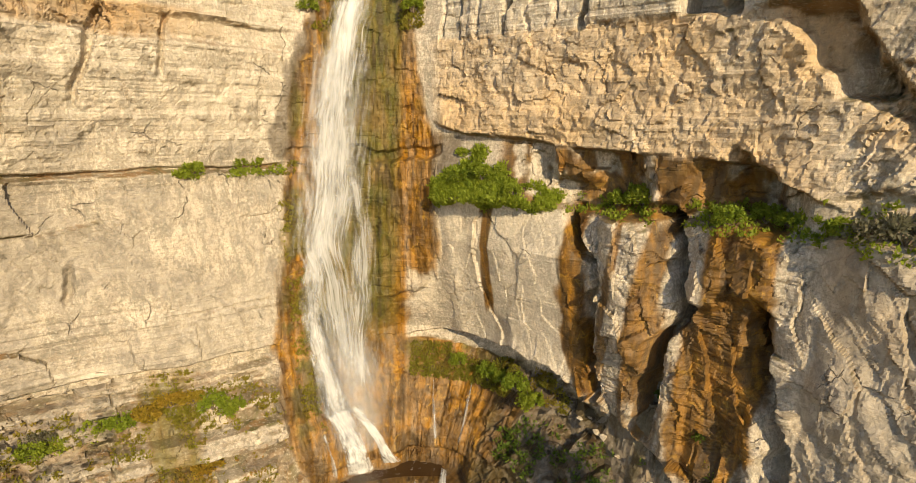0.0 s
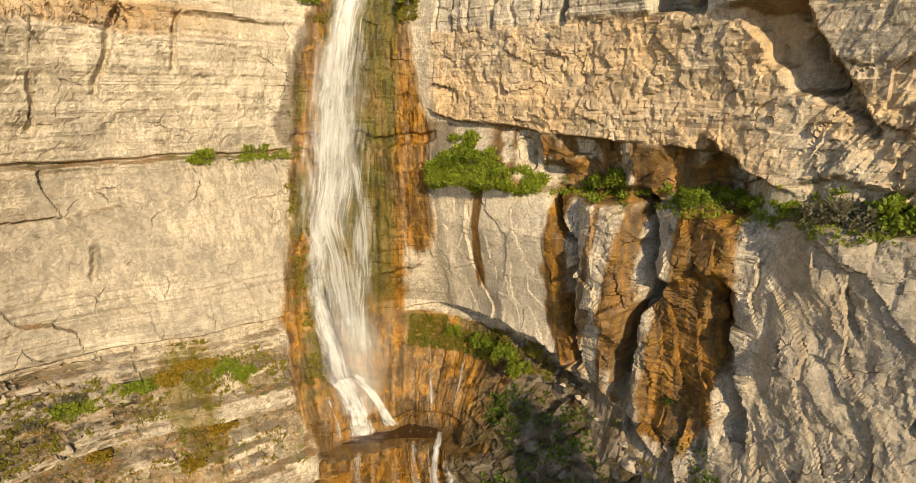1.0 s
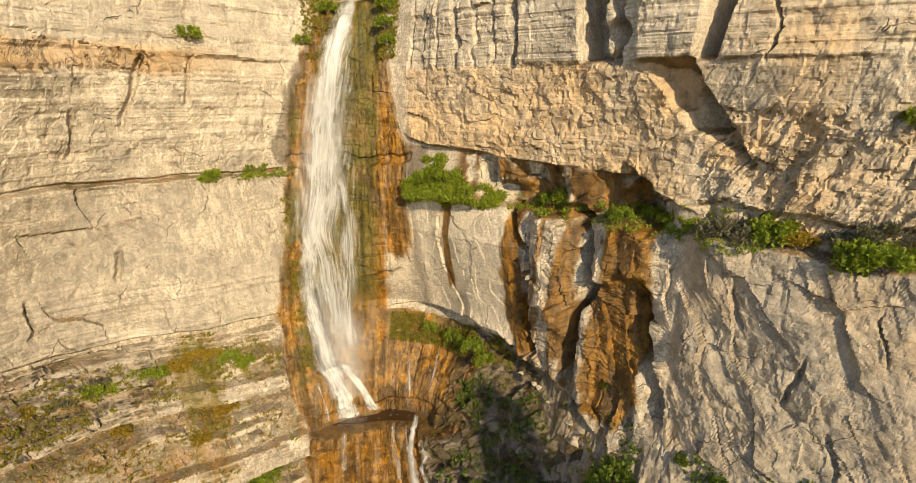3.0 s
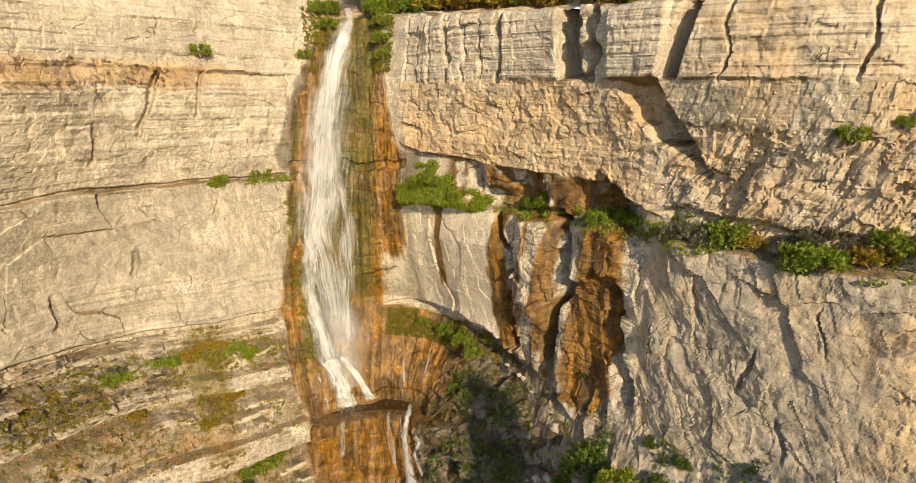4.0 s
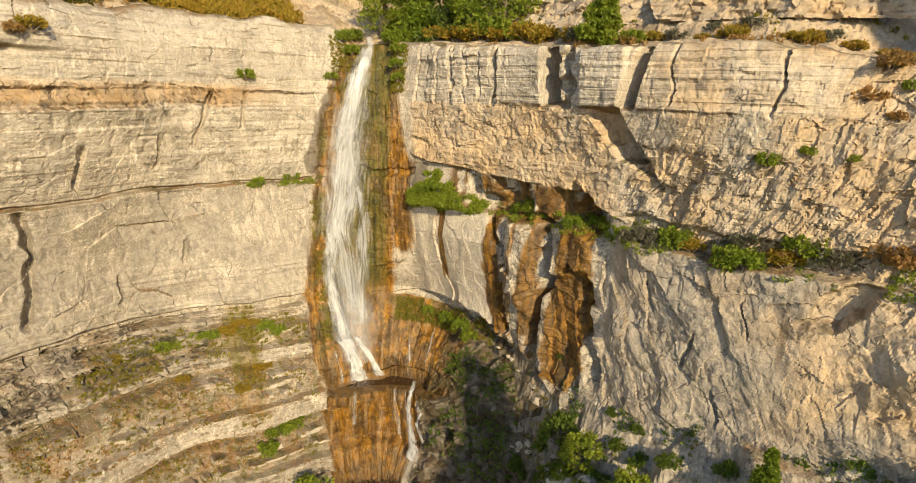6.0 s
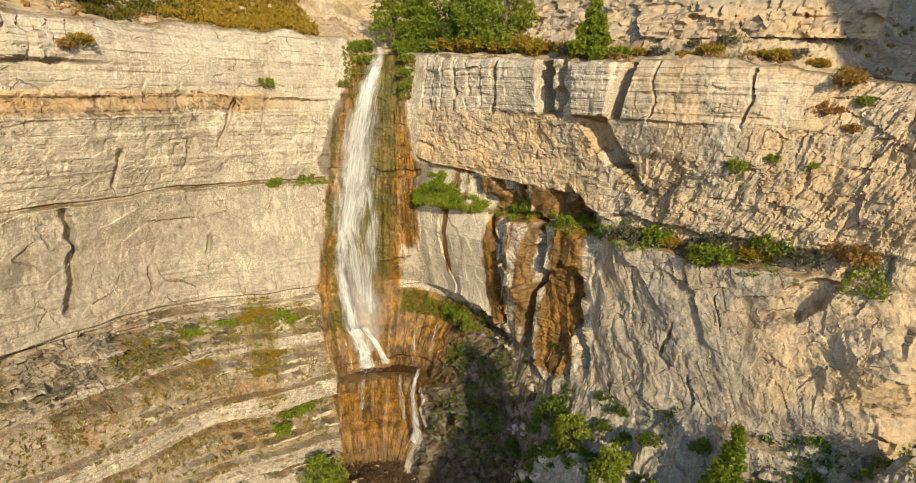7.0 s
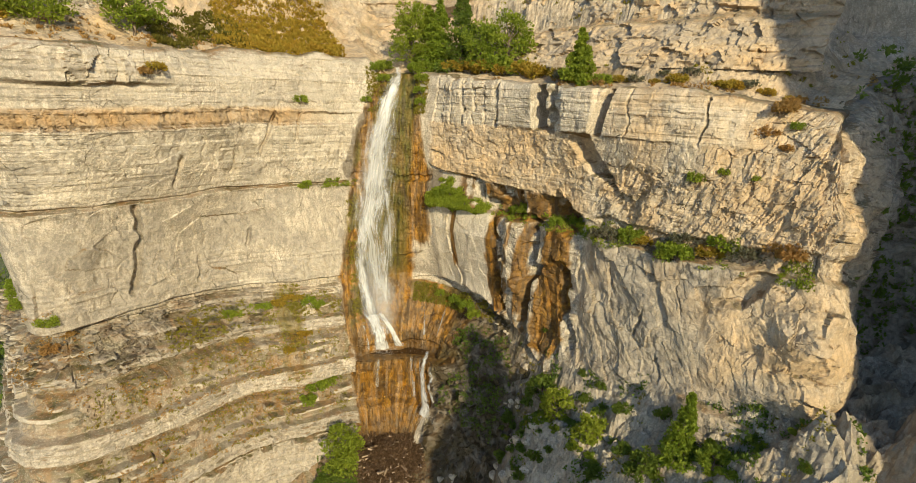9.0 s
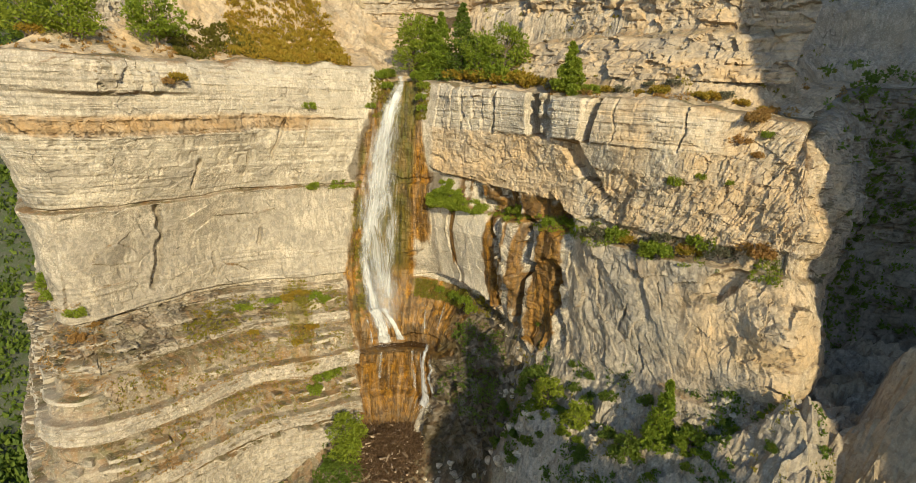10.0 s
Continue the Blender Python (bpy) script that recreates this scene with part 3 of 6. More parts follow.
    off -= under * (0.25 + 0.3 * smooth(s, 7, 12) + 0.35 * value_noise(s / 1.2, z / 3, 55))
    off += under * (1.2 * bump(sq, 16.9, 19.0, 1.2) + 1.0 * bump(sq, 11.6, 13.4, 1.2) * bump(zw, 35.6, 38, 0.6) + 0.45 * only(under, chips, sw / 1.1, zw / 1.6, 56))
    off -= 1.8 * bump(sq, 20.6, 22.5, 1.0) * bump(zw + 0.5 * (sq - 21.5), 34.4, 36.9, 1.0)
    # pale wall above the arch
    arch = np.interp(s, [0, 4.5, 8, 11.5, 14.4, 17, 19.3, 21.2, 24], [22.9, 23.3, 23.8, 23.5, 22.1, 20.8, 19.6, 18.4, 17.6]) + 0.25 * fbm(s / 1.2, s * 0, 62, 3)
    pale_wall = right * bump(zw, arch, 34.0, 0.3) * (1 - smooth(s, 12.6, 14))
    off += pale_wall * (0.35 + 0.10 * only(pale_wall, chips, sw / 1.4, zw / 2.6, 57) + 0.16 * only(pale_wall, chips, sw / 3.2, zw / 4.5, 58) + 0.45 * np.exp(-np.clip(zw - arch, 0, 9) / 0.9))
    below = smooth(s, 0.2, 1.6) * bump(zw, arch - 4.2, arch, 0.3) * (1 - smooth(s, 20, 24))
    off -= below * np.interp(s, [0, 6, 12, 20], [0.6, 0.9, 1.6, 0.8]) * np.exp(-np.clip(arch - zw, 0, 9) / 2.2)
    # pillars and clefts
    pillars = bump(s, 13.4, 24.8, 0.8) * bump(zw, arch, 34.0, 0.4)
    off += pillars * (0.3 + 0.16 * strata(s, zw + 0.5 * fbm(s / 0.8, z, 462, 2), 461, 0.3) + 0.4 * only(pillars, chips, (sw + 0.2 * zw) / 1.3, zw / 2.8, 59, 1.3) + 0.1 * only(pillars, chips, sw / 0.6, zw / 0.9, 60))
    zq = z + 0.8 * fbm(s / 1.4, z / 2.2, 33, 3)
    off += 1.0 * bump(sq, 14.6, 17.8, 1.8) * bump(zq, 26.5, 33.9, 1.4)
    off += 0.9 * bump(sq, 19.9, 23.2, 1.4) * bump(zq, 30.2, 33.8, 0.8) - 0.5 * bump(sq, 19.0, 23.0, 1.0) * bump(zq, 21, 29.6, 1.2)
    off += groove(s, z, 1.5, 0.42, (22.6, 14.7), (25.8, 14.2), (29, 14.6), (30.9, 14.5), (32.3, 13.2), (33.6, 12.8))
    off += groove(s, z, 2.2, 0.5, (21.5, 17.7), (25.1, 18.3), (27.2, 18.4), (29.6, 19.7), (30.6, 19.2), (32.6, 19.0), (34.2, 18.2))
    off += groove(s, z, 1.6, 0.5, (21.5, 24.8), (23.9, 24.4), (25.5, 23.9), (27.6, 23.3), (29.7, 22.9))
    off += 0.5 * bump(s, 18.6, 19.6, 0.5) * bump(zw, 20, 27, 1.0)
    # far right: ledge with bushes, hackly band, broad face
    far = smooth(s, 24.2, 26.0)
    ledge = 34.1 + 0.5 * fbm(s / 4, s * 0, 63, 2)
    off += far * (1 - 0.9 * smooth(s, 36.5, 42)) * bump(zw, 20, ledge, 0.25) * 1.0 * np.exp(-np.clip(ledge - zw, 0, 30) / 7)
    off -= far * bump(zw, ledge, ledge + 1.6, 0.5) * 0.5
    hack = far * bump(zw, ledge, 43.4, 0.6) * (1 - 0.6 * smooth(zw, 40.5, 41.5) * (1 - smooth(s, 34, 38)))
    hack2 = np.maximum(hack, smooth(s, 36, 40) * smooth(zw, 42, 44))
    lean = sw - 0.42 * zw
    off += hack2 * (0.24 * only(hack2, chips, lean / 2.4, zw / 5.0, 65, 1.2) + 0.15 * only(hack2, chips, lean / 0.9, zw / 2.4, 66, 1.3) + 0.09 * only(hack2, chips, lean / 0.35, zw / 0.7, 67, 1.3) + 0.10 * b2 + 0.05 * b1 + 0.12 * only(hack2, chips, sw / 0.9, zw / 0.6, 64, 1.3))
    face = far * (1 - smooth(zw, ledge - 0.3, ledge))
    fall_line = sw + 0.38 * zw
    off += face * (0.34 * only(face, chips, fall_line / 2.8, zw / 4.6, 68, 1.5) * np.interp(s, [26, 34, 40], [1, 0.6, 0.3]) + np.interp(s, [30, 36], [0.12, 0.06]) * only(face, chips, fall_line / 1.0, zw / 1.9, 69, 1.5) + 0.035 * only(face, chips, fall_line / 0.38, zw / 0.6, 70, 1.3) + 0.4 * fbm(s / 4, z / 5, 71, 3))
    off -= hack2 * (0.3 * only(hack2, flakes, lean / 2.0, zw / 3.6, 201, 0.6) + 0.22 * only(hack2, flakes, lean / 0.9, zw / 1.7, 211, 0.6) + 0.14 * only(hack2, flakes, lean / 0.4, zw / 0.8, 221, 0.6))
    off -= face * (0.16 * only(face, flakes, fall_line / 3.0, zw / 4.2, 231, 0.4) * np.interp(s, [33, 38], [1, 0.3]) + np.interp(s, [32, 37], [0.13, 0.06]) * only(face, flakes, sw / 1.2, zw / 1.8, 241, 0.45) + 0.06 * only(face, flakes, fall_line / 0.45, zw / 0.8, 251, 0.5))
    for knots, d, w in ((((29.6, 28.8), (31.4, 28.2)), 0.35, 0.14), (((26.0, 31.2), (28.6, 31.9)), 0.4, 0.16), (((22.6, 34.2), (24.6, 33.5)), 0.4, 0.16), (((29.6, 35.1), (31.6, 34.4)), 0.35, 0.14)):
        off += groove(s, z, d, w, *knots)
    off += smooth(s, 40, 45) * (1.5 * fbm(s / 9, z / 5, 510, 3) + 0.35 * only(smooth(s, 40, 45), chips, sw / 1.6, zw / 1.8, 511, 1.3))
    pocket = bump(sq - 0.7 * (z - 32.0), 38.2, 40.4, 0.7) * bump(zw, 31.0, 33.9, 0.9)
    off -= 1.1 * pocket
    off += 0.8 * bump(s, 36, 46, 2) * bump(zw, 18, 22.4, 0.6)

    # ---- the fall's own rock: wet, bedded and rounded
    edge_l = line_at(z, (2, -7.4), (14, -7.2), (20, -8.6), (28, -7.5), (36, -6.2), (42, -5.5), (46, -3.9), (49, -2.6))
    edge_r = line_at(z, (2, 6), (13.5, 6.5), (15, 9.6), (20, 9.4), (22.2, 7.5), (22.7, 1.0), (25.8, 0.6), (27.5, 2.4), (30.5, 3.5), (37.5, 3.6), (41, 2.3), (46.5, 1.5), (49, 0.6))
    ragged = 0.45 * fbm(s / 1.0, z / 2.5, 81, 3) + 0.25 * fbm(s * 3, z / 1.2, 82, 3)
    falls = smooth(s + ragged, edge_l - 0.25, edge_l + 0.35) * (1 - smooth(s + ragged, edge_r - 0.35, edge_r + 0.25))
    off += falls * (0.04 * strata(s, zw + 0.5 * fbm(s / 1.5, z / 2, 456, 3), 451, 0.7) + 0.10 * only(falls, chips, sw / 1.3, zw / 0.8, 83) + 0.16 * fbm(s / 0.35, z / 2.8, 455, 3) + 0.07 * fbm(s / 0.2, z / 0.5, 457, 2))
    off -= 0.5 * bump(s, -3.6, 1.2, 1.4) * smooth(zw, 40, 44)
    off += 0.35 * falls * smooth(s, -1.5, 0.5) * bump(zw + 0.3 * fbm(s, z * 0, 458, 2), 26.5, 36.3, 0.3) - 0.3 * falls * bump(zw + 0.3 * fbm(s, z * 0, 458, 2), 36.3, 36.9, 0.2)
    mound = bump(s, -7, 9, 2.5)
    off += mound * bump(zw, 2, 14.3, 0.35) * 1.3 * np.exp(-np.clip(14.3 - zw, 0, 20) / 4)
    off += bump(s, -7, 0.5, 1.5) * bump(zw, 14, 18.9, 0.6) * 0.7
    off -= bump(s, -6, 6, 1.5) * bump(zw, 14.4, 15.8, 0.5) * 0.5
    off += mound * bump(zw, 2, 7.6, 0.5) * 0.9

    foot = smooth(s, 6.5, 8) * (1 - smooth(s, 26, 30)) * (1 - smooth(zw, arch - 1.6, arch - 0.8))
    off += foot * (0.8 * only(foot, chips, (s + 0.8 * z) / 2.4, (z - 0.5 * s) / 1.8, 341, 1.2) + 0.35 * only(foot, chips, (s + 0.8 * z) / 0.9, (z - 0.5 * s) / 0.7, 342, 1.2))

    # ---- stains, with some painted shade in the wet and grey masks
    streak = fbm(s * 2.6, z * 0.28, 85, 4)
    blotch = fbm(s / 1.2, z / 1.6, 86, 4)
    orange = falls * np.clip(0.95 + 0.4 * streak, 0, 1)
    drip = lambda a, b, w, c: (1 - smooth(np.abs(s - c - 0.12 * (z - 30) + 0.25 * streak), w * 0.6, w)) * bump(z + 1.2 * streak, a, b, 1.2)
    under_b = bump(s, 8.5, 22.6, 1.0) * bump(zw, 33.8, lip, 0.4) * smooth(blotch + 0.35 * streak, -0.35, 0.0)
    alcove = bump(s + 0.35 * streak + 0.3 * blotch, line_at(z, (20, 19.8), (21, 19.0), (25.4, 19.0), (28.2, 19.2), (29.9, 20.2), (34, 20.0)), line_at(z, (20, 22.0), (22.7, 23.2), (34, 23.3)), 0.4) * bump(z + 0.4 * blotch, 19.8, 34, 0.8)
    rust = np.maximum.reduce([drip(26, 34, 0.45, 7.0), bump(s + 0.3 * streak + 0.3 * blotch, line_at(z, (22, 13.4), (26, 12.4), (34, 12.2)), line_at(z, (22, 14.6), (26, 14.0), (34, 13.7)), 0.4) * bump(z, 22.5, 34.2, 0.8), 0.75 * drip(24, 34, 0.35, 15.4), 0.9 * drip(23, 34, 0.75, 17.4),
                              0.8 * drip(19, 29, 0.5, 18.2), 0.9 * under_b, 0.95 * alcove, 0.5 * bump(s, 14, 24, 2) * bump(z, 17, 24, 2) * smooth(streak, -0.2, 0.3)])
    orange = np.maximum(orange, rust)
    orange = np.maximum(orange, 0.42 * crumbly * np.clip(0.9 + 0.6 * blotch, 0, 1))
    water_side = bump(s + 0.3 * streak, line_at(z, (14, -6.5), (25, -6.2), (36, -4.2), (44, -3.6), (49, -1.8)), line_at(z, (14, -1), (25, 0.2), (36, 0.6), (44, 1.2), (49, 1.2)), 1.0)
    moss = falls * water_side * smooth(z, 22, 25) * np.clip(0.92 + 0.5 * blotch + 0.5 * streak, 0, 1)
    moss = np.maximum(moss, 0.85 * falls * bump(s, -7.5, -5.2, 0.6) * bump(z, 18, 47, 2) * smooth(blotch, -0.1, 0.3))
    moss = np.maximum(moss, 0.8 * bump(s, 0.5, 12, 1.5) * bump(zw, 20.6, 22.4, 0.6) * smooth(blotch, -0.3, 0.1))
    wet = falls * np.clip(0.6 * smooth(0.8 * blotch + 0.9 * streak, 0.08, 0.45) + 0.2 * water_side, 0, 1)
    wet = np.maximum(wet, falls * 0.75 * bump(zw, 13.5, 23, 1.0) * smooth(blotch + 0.6 * streak, -0.15, 0.3))
    rim = falls * (1 - bump(s + 0.5 * blotch, edge_l + 0.5, edge_r - 0.3, 0.5))
    wet = np.maximum(wet, 0.75 * rim * smooth(blotch + streak, -0.3, 0.1))
    wet = np.maximum(wet, 0.8 * falls * bump(zw, 13.6, 14.9, 0.5))
    wet = np.maximum(wet, falls * 0.7 * (1 - smooth(zw, 4, 8)))
    wet = np.maximum(wet, 0.8 * bump(s + 0.5 * blotch + 0.3 * streak, edge_l - 0.35 - 1.0 * np.exp(-((z - 37.8) / 1.3) ** 2), edge_l + 0.3, 0.35) * bump(z, 36, 45.5, 1.0))
    wet = np.maximum(wet, 0.8 * bump(s + 0.3 * blotch, 3.3, 5.4, 0.4) * bump(z + 0.4 * blotch, 35.6, 37.8, 0.5))
    wet = np.maximum(wet, rust * np.clip(0.4 + 0.9 * streak, 0.1, 0.9))
    # rocks below the arch: damp, and darkened further to stand in for shade
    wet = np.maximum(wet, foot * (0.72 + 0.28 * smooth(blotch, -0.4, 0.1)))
    moss = np.maximum(moss, foot * 0.8 * smooth(blotch, -0.15, 0.25))
    wet = np.maximum(wet, 0.7 * bump(s + 0.3 * streak, 36.6, 38.2, 0.6) * bump(z, 28, 33.5, 1.5) * smooth(streak, -0.3, 0.2))
    pale = np.maximum(pale_wall * 0.55 * (1 - rust), 0.9 * np.exp(-((s + 17.8) / 1.3) ** 2 - ((zw - 24.9 - 0.02 * (s + 18)) / 0.35) ** 2))
    pale = np.maximum(pale, left * bump(zw, 24.7, 27.5 + 0.12 * (s + 20), 1.0) * smooth(s, -17, -11) * 0.25)
    pale = np.maximum(pale, left * smooth(zw, 36, 37) * np.clip(0.35 + 0.8 * fbm(s / 5, z / 2, 100, 3), 0, 0.8))
    pale = np.maximum(pale, 0.45 * ledges)
    pale = np.maximum(pale, cap * 0.5 * smooth(fbm(s / 2, z, 80, 3), -0.3, 0.3))
    pale = np.maximum(pale, left * bump(zw, 39.5, 42.8, 1.0) * smooth(blotch, 0.0, 0.4) * 0.7)
    pale = np.maximum(pale, 0.7 * bump(s + 0.3 * blotch, 1.2, 2.6, 0.5) * bump(z + 0.6 * streak, 25.4, 28.3, 0.4) + 0.6 * bump(s, 1.0, 2.6, 0.5) * bump(z + 0.6 * streak, 38.0, 39.6, 0.4))
    dry_patch = bump(s + 0.3 * blotch, 0.9, 2.9, 0.4) * bump(z + 0.5 * streak, 24.6, 28.5, 0.5)
    orange, moss, wet = orange * (1 - 0.8 * dry_patch), moss * (1 - 0.8 * dry_patch), wet * (1 - 0.7 * dry_patch)
    buff = np.maximum(tan * np.clip(0.75 + 0.7 * fbm(s / 3, z / 3, 87, 3), 0, 1), left * bump(zw + 0.25 * blotch, 42.9, 44.3, 0.5) * np.clip(1.0 + 0.5 * blotch, 0, 1) * (1 - smooth(s, -16, -6)))
    buff = np.maximum(buff, far * np.clip(0.45 + 0.8 * fbm(s / 3, z / 3, 95, 3), 0, 0.85))
    buff = np.maximum(buff, smooth(s, 32, 40) * np.clip(0.45 + 0.8 * fbm(s / 4, z / 4, 88, 3), 0, 0.9) * smooth(zw, 24, 28))
    grey = np.maximum(left * np.maximum(bump(zw, 24.6, 35, 1) * np.clip(0.6 + 1.6 * fbm((s + 0.5 * z) / 2.4, z / 3.5, 89, 5), 0.1, 1), bump(zw, 36.2, 40.5, 2) * smooth(fbm(s / 3, z / 4, 99, 4), -0.1, 0.3)) * 0.85, face * bump(s, 23, 38, 4) * np.clip(1.0 + fbm(s / 3, z / 4, 90, 3), 0.3, 1))
    channel = bump(s + 0.35 * blotch, -15.7, -13.2, 0.6) * bump(z, 13.5, 24.0, 1.0)
    moss = np.maximum(moss, channel * np.clip(0.35 + 0.6 * blotch, 0, 0.7))
    orange = np.maximum(orange, channel * np.clip(0.3 + 0.6 * streak, 0, 0.6))
    # grey deepens that painted shade at the foot; the rubble is grey stone
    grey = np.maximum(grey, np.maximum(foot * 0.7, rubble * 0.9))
    grey = np.maximum(grey, terraces * np.maximum(0.7 * (1 - smooth(zw, 10, 13)), 0.6 * (1 - smooth(s, -34, -29))))
    # side gully walls greyed to paint in its deep shade
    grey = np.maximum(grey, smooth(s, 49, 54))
    grey = np.maximum(grey, upper_left * np.clip(0.45 + 1.0 * fbm(s / 6, z / 0.8, 93, 4), 0, 0.85))
    grey = np.maximum(grey, 0.8 * bump(s + 0.8 * blotch, 34.6, 43.5, 1.5) * (1 - smooth(zw + 0.3 * (39 - s), 24.0, 26.0)))
    # more of the gully's shade, put in through the wet mask
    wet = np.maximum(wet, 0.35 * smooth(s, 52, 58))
    grey = np.maximum(grey, terraces * 0.55 * smooth(blotch, 0.05, 0.4))
    hackle = np.maximum.reduce([0.12 + 0 * s, 0.45 * left * bump(zw, 36.2, 42.6, 1.0), 0.3 * upper_left, 0.8 * crumbly, 0.35 * terraces, rubble, 0.5 * cap * smooth(s, 24, 30), 0.55 * tan, 0.6 * under, 0.75 * hack2, 0.6 * face,
                                0.25 * pale_wall, 0.45 * pillars, 0.8 * foot, 0.45 * falls])
    hackle = np.clip(hackle * (0.8 + 0.9 * fbm(s / 4, z / 3, 501, 3)), 0.05, 1)
    return off, np.stack([orange, moss, wet, pale], -1), np.stack([buff, grey, tread, falls], -1), hackle


def cliff_point(s, z, out=0.0):
    """The place on the finished cliff at s and z, pushed out by some metres."""
    s, z = np.array([float(s)]), np.array([float(z)])
    return Vector(on_wall(s, z, relief(s, z)[0] + out)[0])


def mesh_from_grid(points, keep, name, layers):
    """One mesh from the kept squares of a grid of points, with colour layers."""
    ni, nj = points.shape[:2]
    index = np.arange(ni * nj).reshape(ni, nj)
    quads = np.stack([index[:-1, :-1], index[1:, :-1], index[1:, 1:], index[:-1, 1:]], -1)[keep]
    used, inverse = np.unique(quads, return_inverse=True)
    verts = points.reshape(-1, 3)[used]
    mesh = bpy.data.meshes.new(name)
    mesh.vertices.add(len(verts))
    mesh.vertices.foreach_set("co", verts.astype(np.float32).ravel())
    n = len(quads)
    mesh.loops.add(4 * n)
    mesh.loops.foreach_set("vertex_index", inverse.ravel().astype(np.int32))
    mesh.polygons.add(n)
    mesh.polygons.foreach_set("loop_start", np.arange(0, 4 * n, 4, dtype=np.int32))
    mesh.update(calc_edges=True)
    for key, values in layers.items():
        attr = mesh.attributes.new(key, "FLOAT_COLOR", "POINT")
        attr.data.foreach_set("color", values.reshape(-1, 4)[used].astype(np.float32).ravel())
    mesh.validate()
    mesh.shade_flat()
    return mesh


CS = np.r_[np.arange(-62, -46, 0.3), np.arange(-46, -31, 0.13), np.arange(-31, 46, 0.09), np.arange(46, 58, 0.15), np.arange(58, 76, 0.35)]
CZ = np.r_[np.arange(-4, 5, 0.2), np.arange(5, 49, 0.088), np.arange(49, 54.5, 0.12)]
gs, gz = np.meshgrid(CS, CZ, indexing="ij")
top = top_of(CS)[:, None]
over = np.clip(gz - top, 0, None)
at_z = np.minimum(gz, top)
cliff_off, stain, tint, hackle = relief(gs, at_z)
cliff_off = cliff_off - over * 1.6 - 0.5 * over ** 2 - 0.35 * np.exp(-np.clip(top - gz, 0, 9) / 0.35)
cliff_xyz = on_wall(gs, at_z + over * 0.16, cliff_off)
normal = np.cross(np.gradient(cliff_xyz, axis=0), np.gradient(cliff_xyz, axis=1))
normal /= np.linalg.norm(normal, axis=2, keepdims=True) + 1e-9
flat = smooth(np.abs(normal[..., 2]), 0.55, 0.85)
tint[..., 2] = np.clip(np.maximum(flat, 0.85 * tint[..., 2]) * np.clip(0.75 + 0.8 * fbm(gs / 2, gz / 2, 97, 3), 0, 1) * (1 - 0.8 * tint[..., 3]), 0, 1)
tint[..., 2] = np.maximum(tint[..., 2], smooth(over, 0.2, 0.8))
tint[..., 3] = hackle
fade = stain[..., 3:].repeat(4, -1)
stain[..., 3] = 1
sm, zm = gs[:-1, :-1], gz[:-1, :-1]
wob = 0.3 * fbm(sm / 3, zm / 3, 98, 2)
fall_zone = (sm + wob > -7.4) & (sm + wob < np.interp(zm, [10, 15, 22, 23, 36], [6.5, 9.5, 9.5, 3.4, 3.4]))
parts = {
    "cliff_wall_west": ((sm <= -7.4 - wob) & (zm > 24.4 + wob), "sunlit buff limestone cliff wall with level beds and cracks"),
    "rock_terraces": ((sm <= -7.4 - wob) & (zm <= 24.4 + wob), "stepped grey limestone ledges with soil and grass on the treads"),
    "waterfall_rock_face": (fall_zone, "wet bedded rock stained orange and olive behind the falling water"),
}
rest = ~(parts["cliff_wall_west"][0] | parts["rock_terraces"][0] | fall_zone)
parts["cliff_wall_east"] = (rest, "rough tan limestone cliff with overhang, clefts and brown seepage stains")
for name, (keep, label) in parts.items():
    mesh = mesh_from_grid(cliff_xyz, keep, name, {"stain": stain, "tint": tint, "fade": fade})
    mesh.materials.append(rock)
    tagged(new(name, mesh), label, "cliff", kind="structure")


# ---------------------------------------------------------------- ground below and above
def foot_offset(x, y):
    """For places in plan: s of the nearest point of the foot line, and how far out from it they lie."""
    pick = slice(None, None, 4)
    c, n, s = PC[pick], PN[pick], PS[pick]
    shape = x.shape
    x, y = x.ravel(), y.ravel()
    best = np.empty(x.size, int)
    for a in range(0, x.size, 20000):
        d = (x[a:a + 20000, None] - c[None, :, 0]) ** 2 + (y[a:a + 20000, None] - c[None, :, 1]) ** 2
        best[a:a + 20000] = np.argmin(d, axis=1)
    off = (x - c[best, 0]) * n[best, 0] + (y - c[best, 1]) * n[best, 1]
    return s[best].reshape(shape), off.reshape(shape)


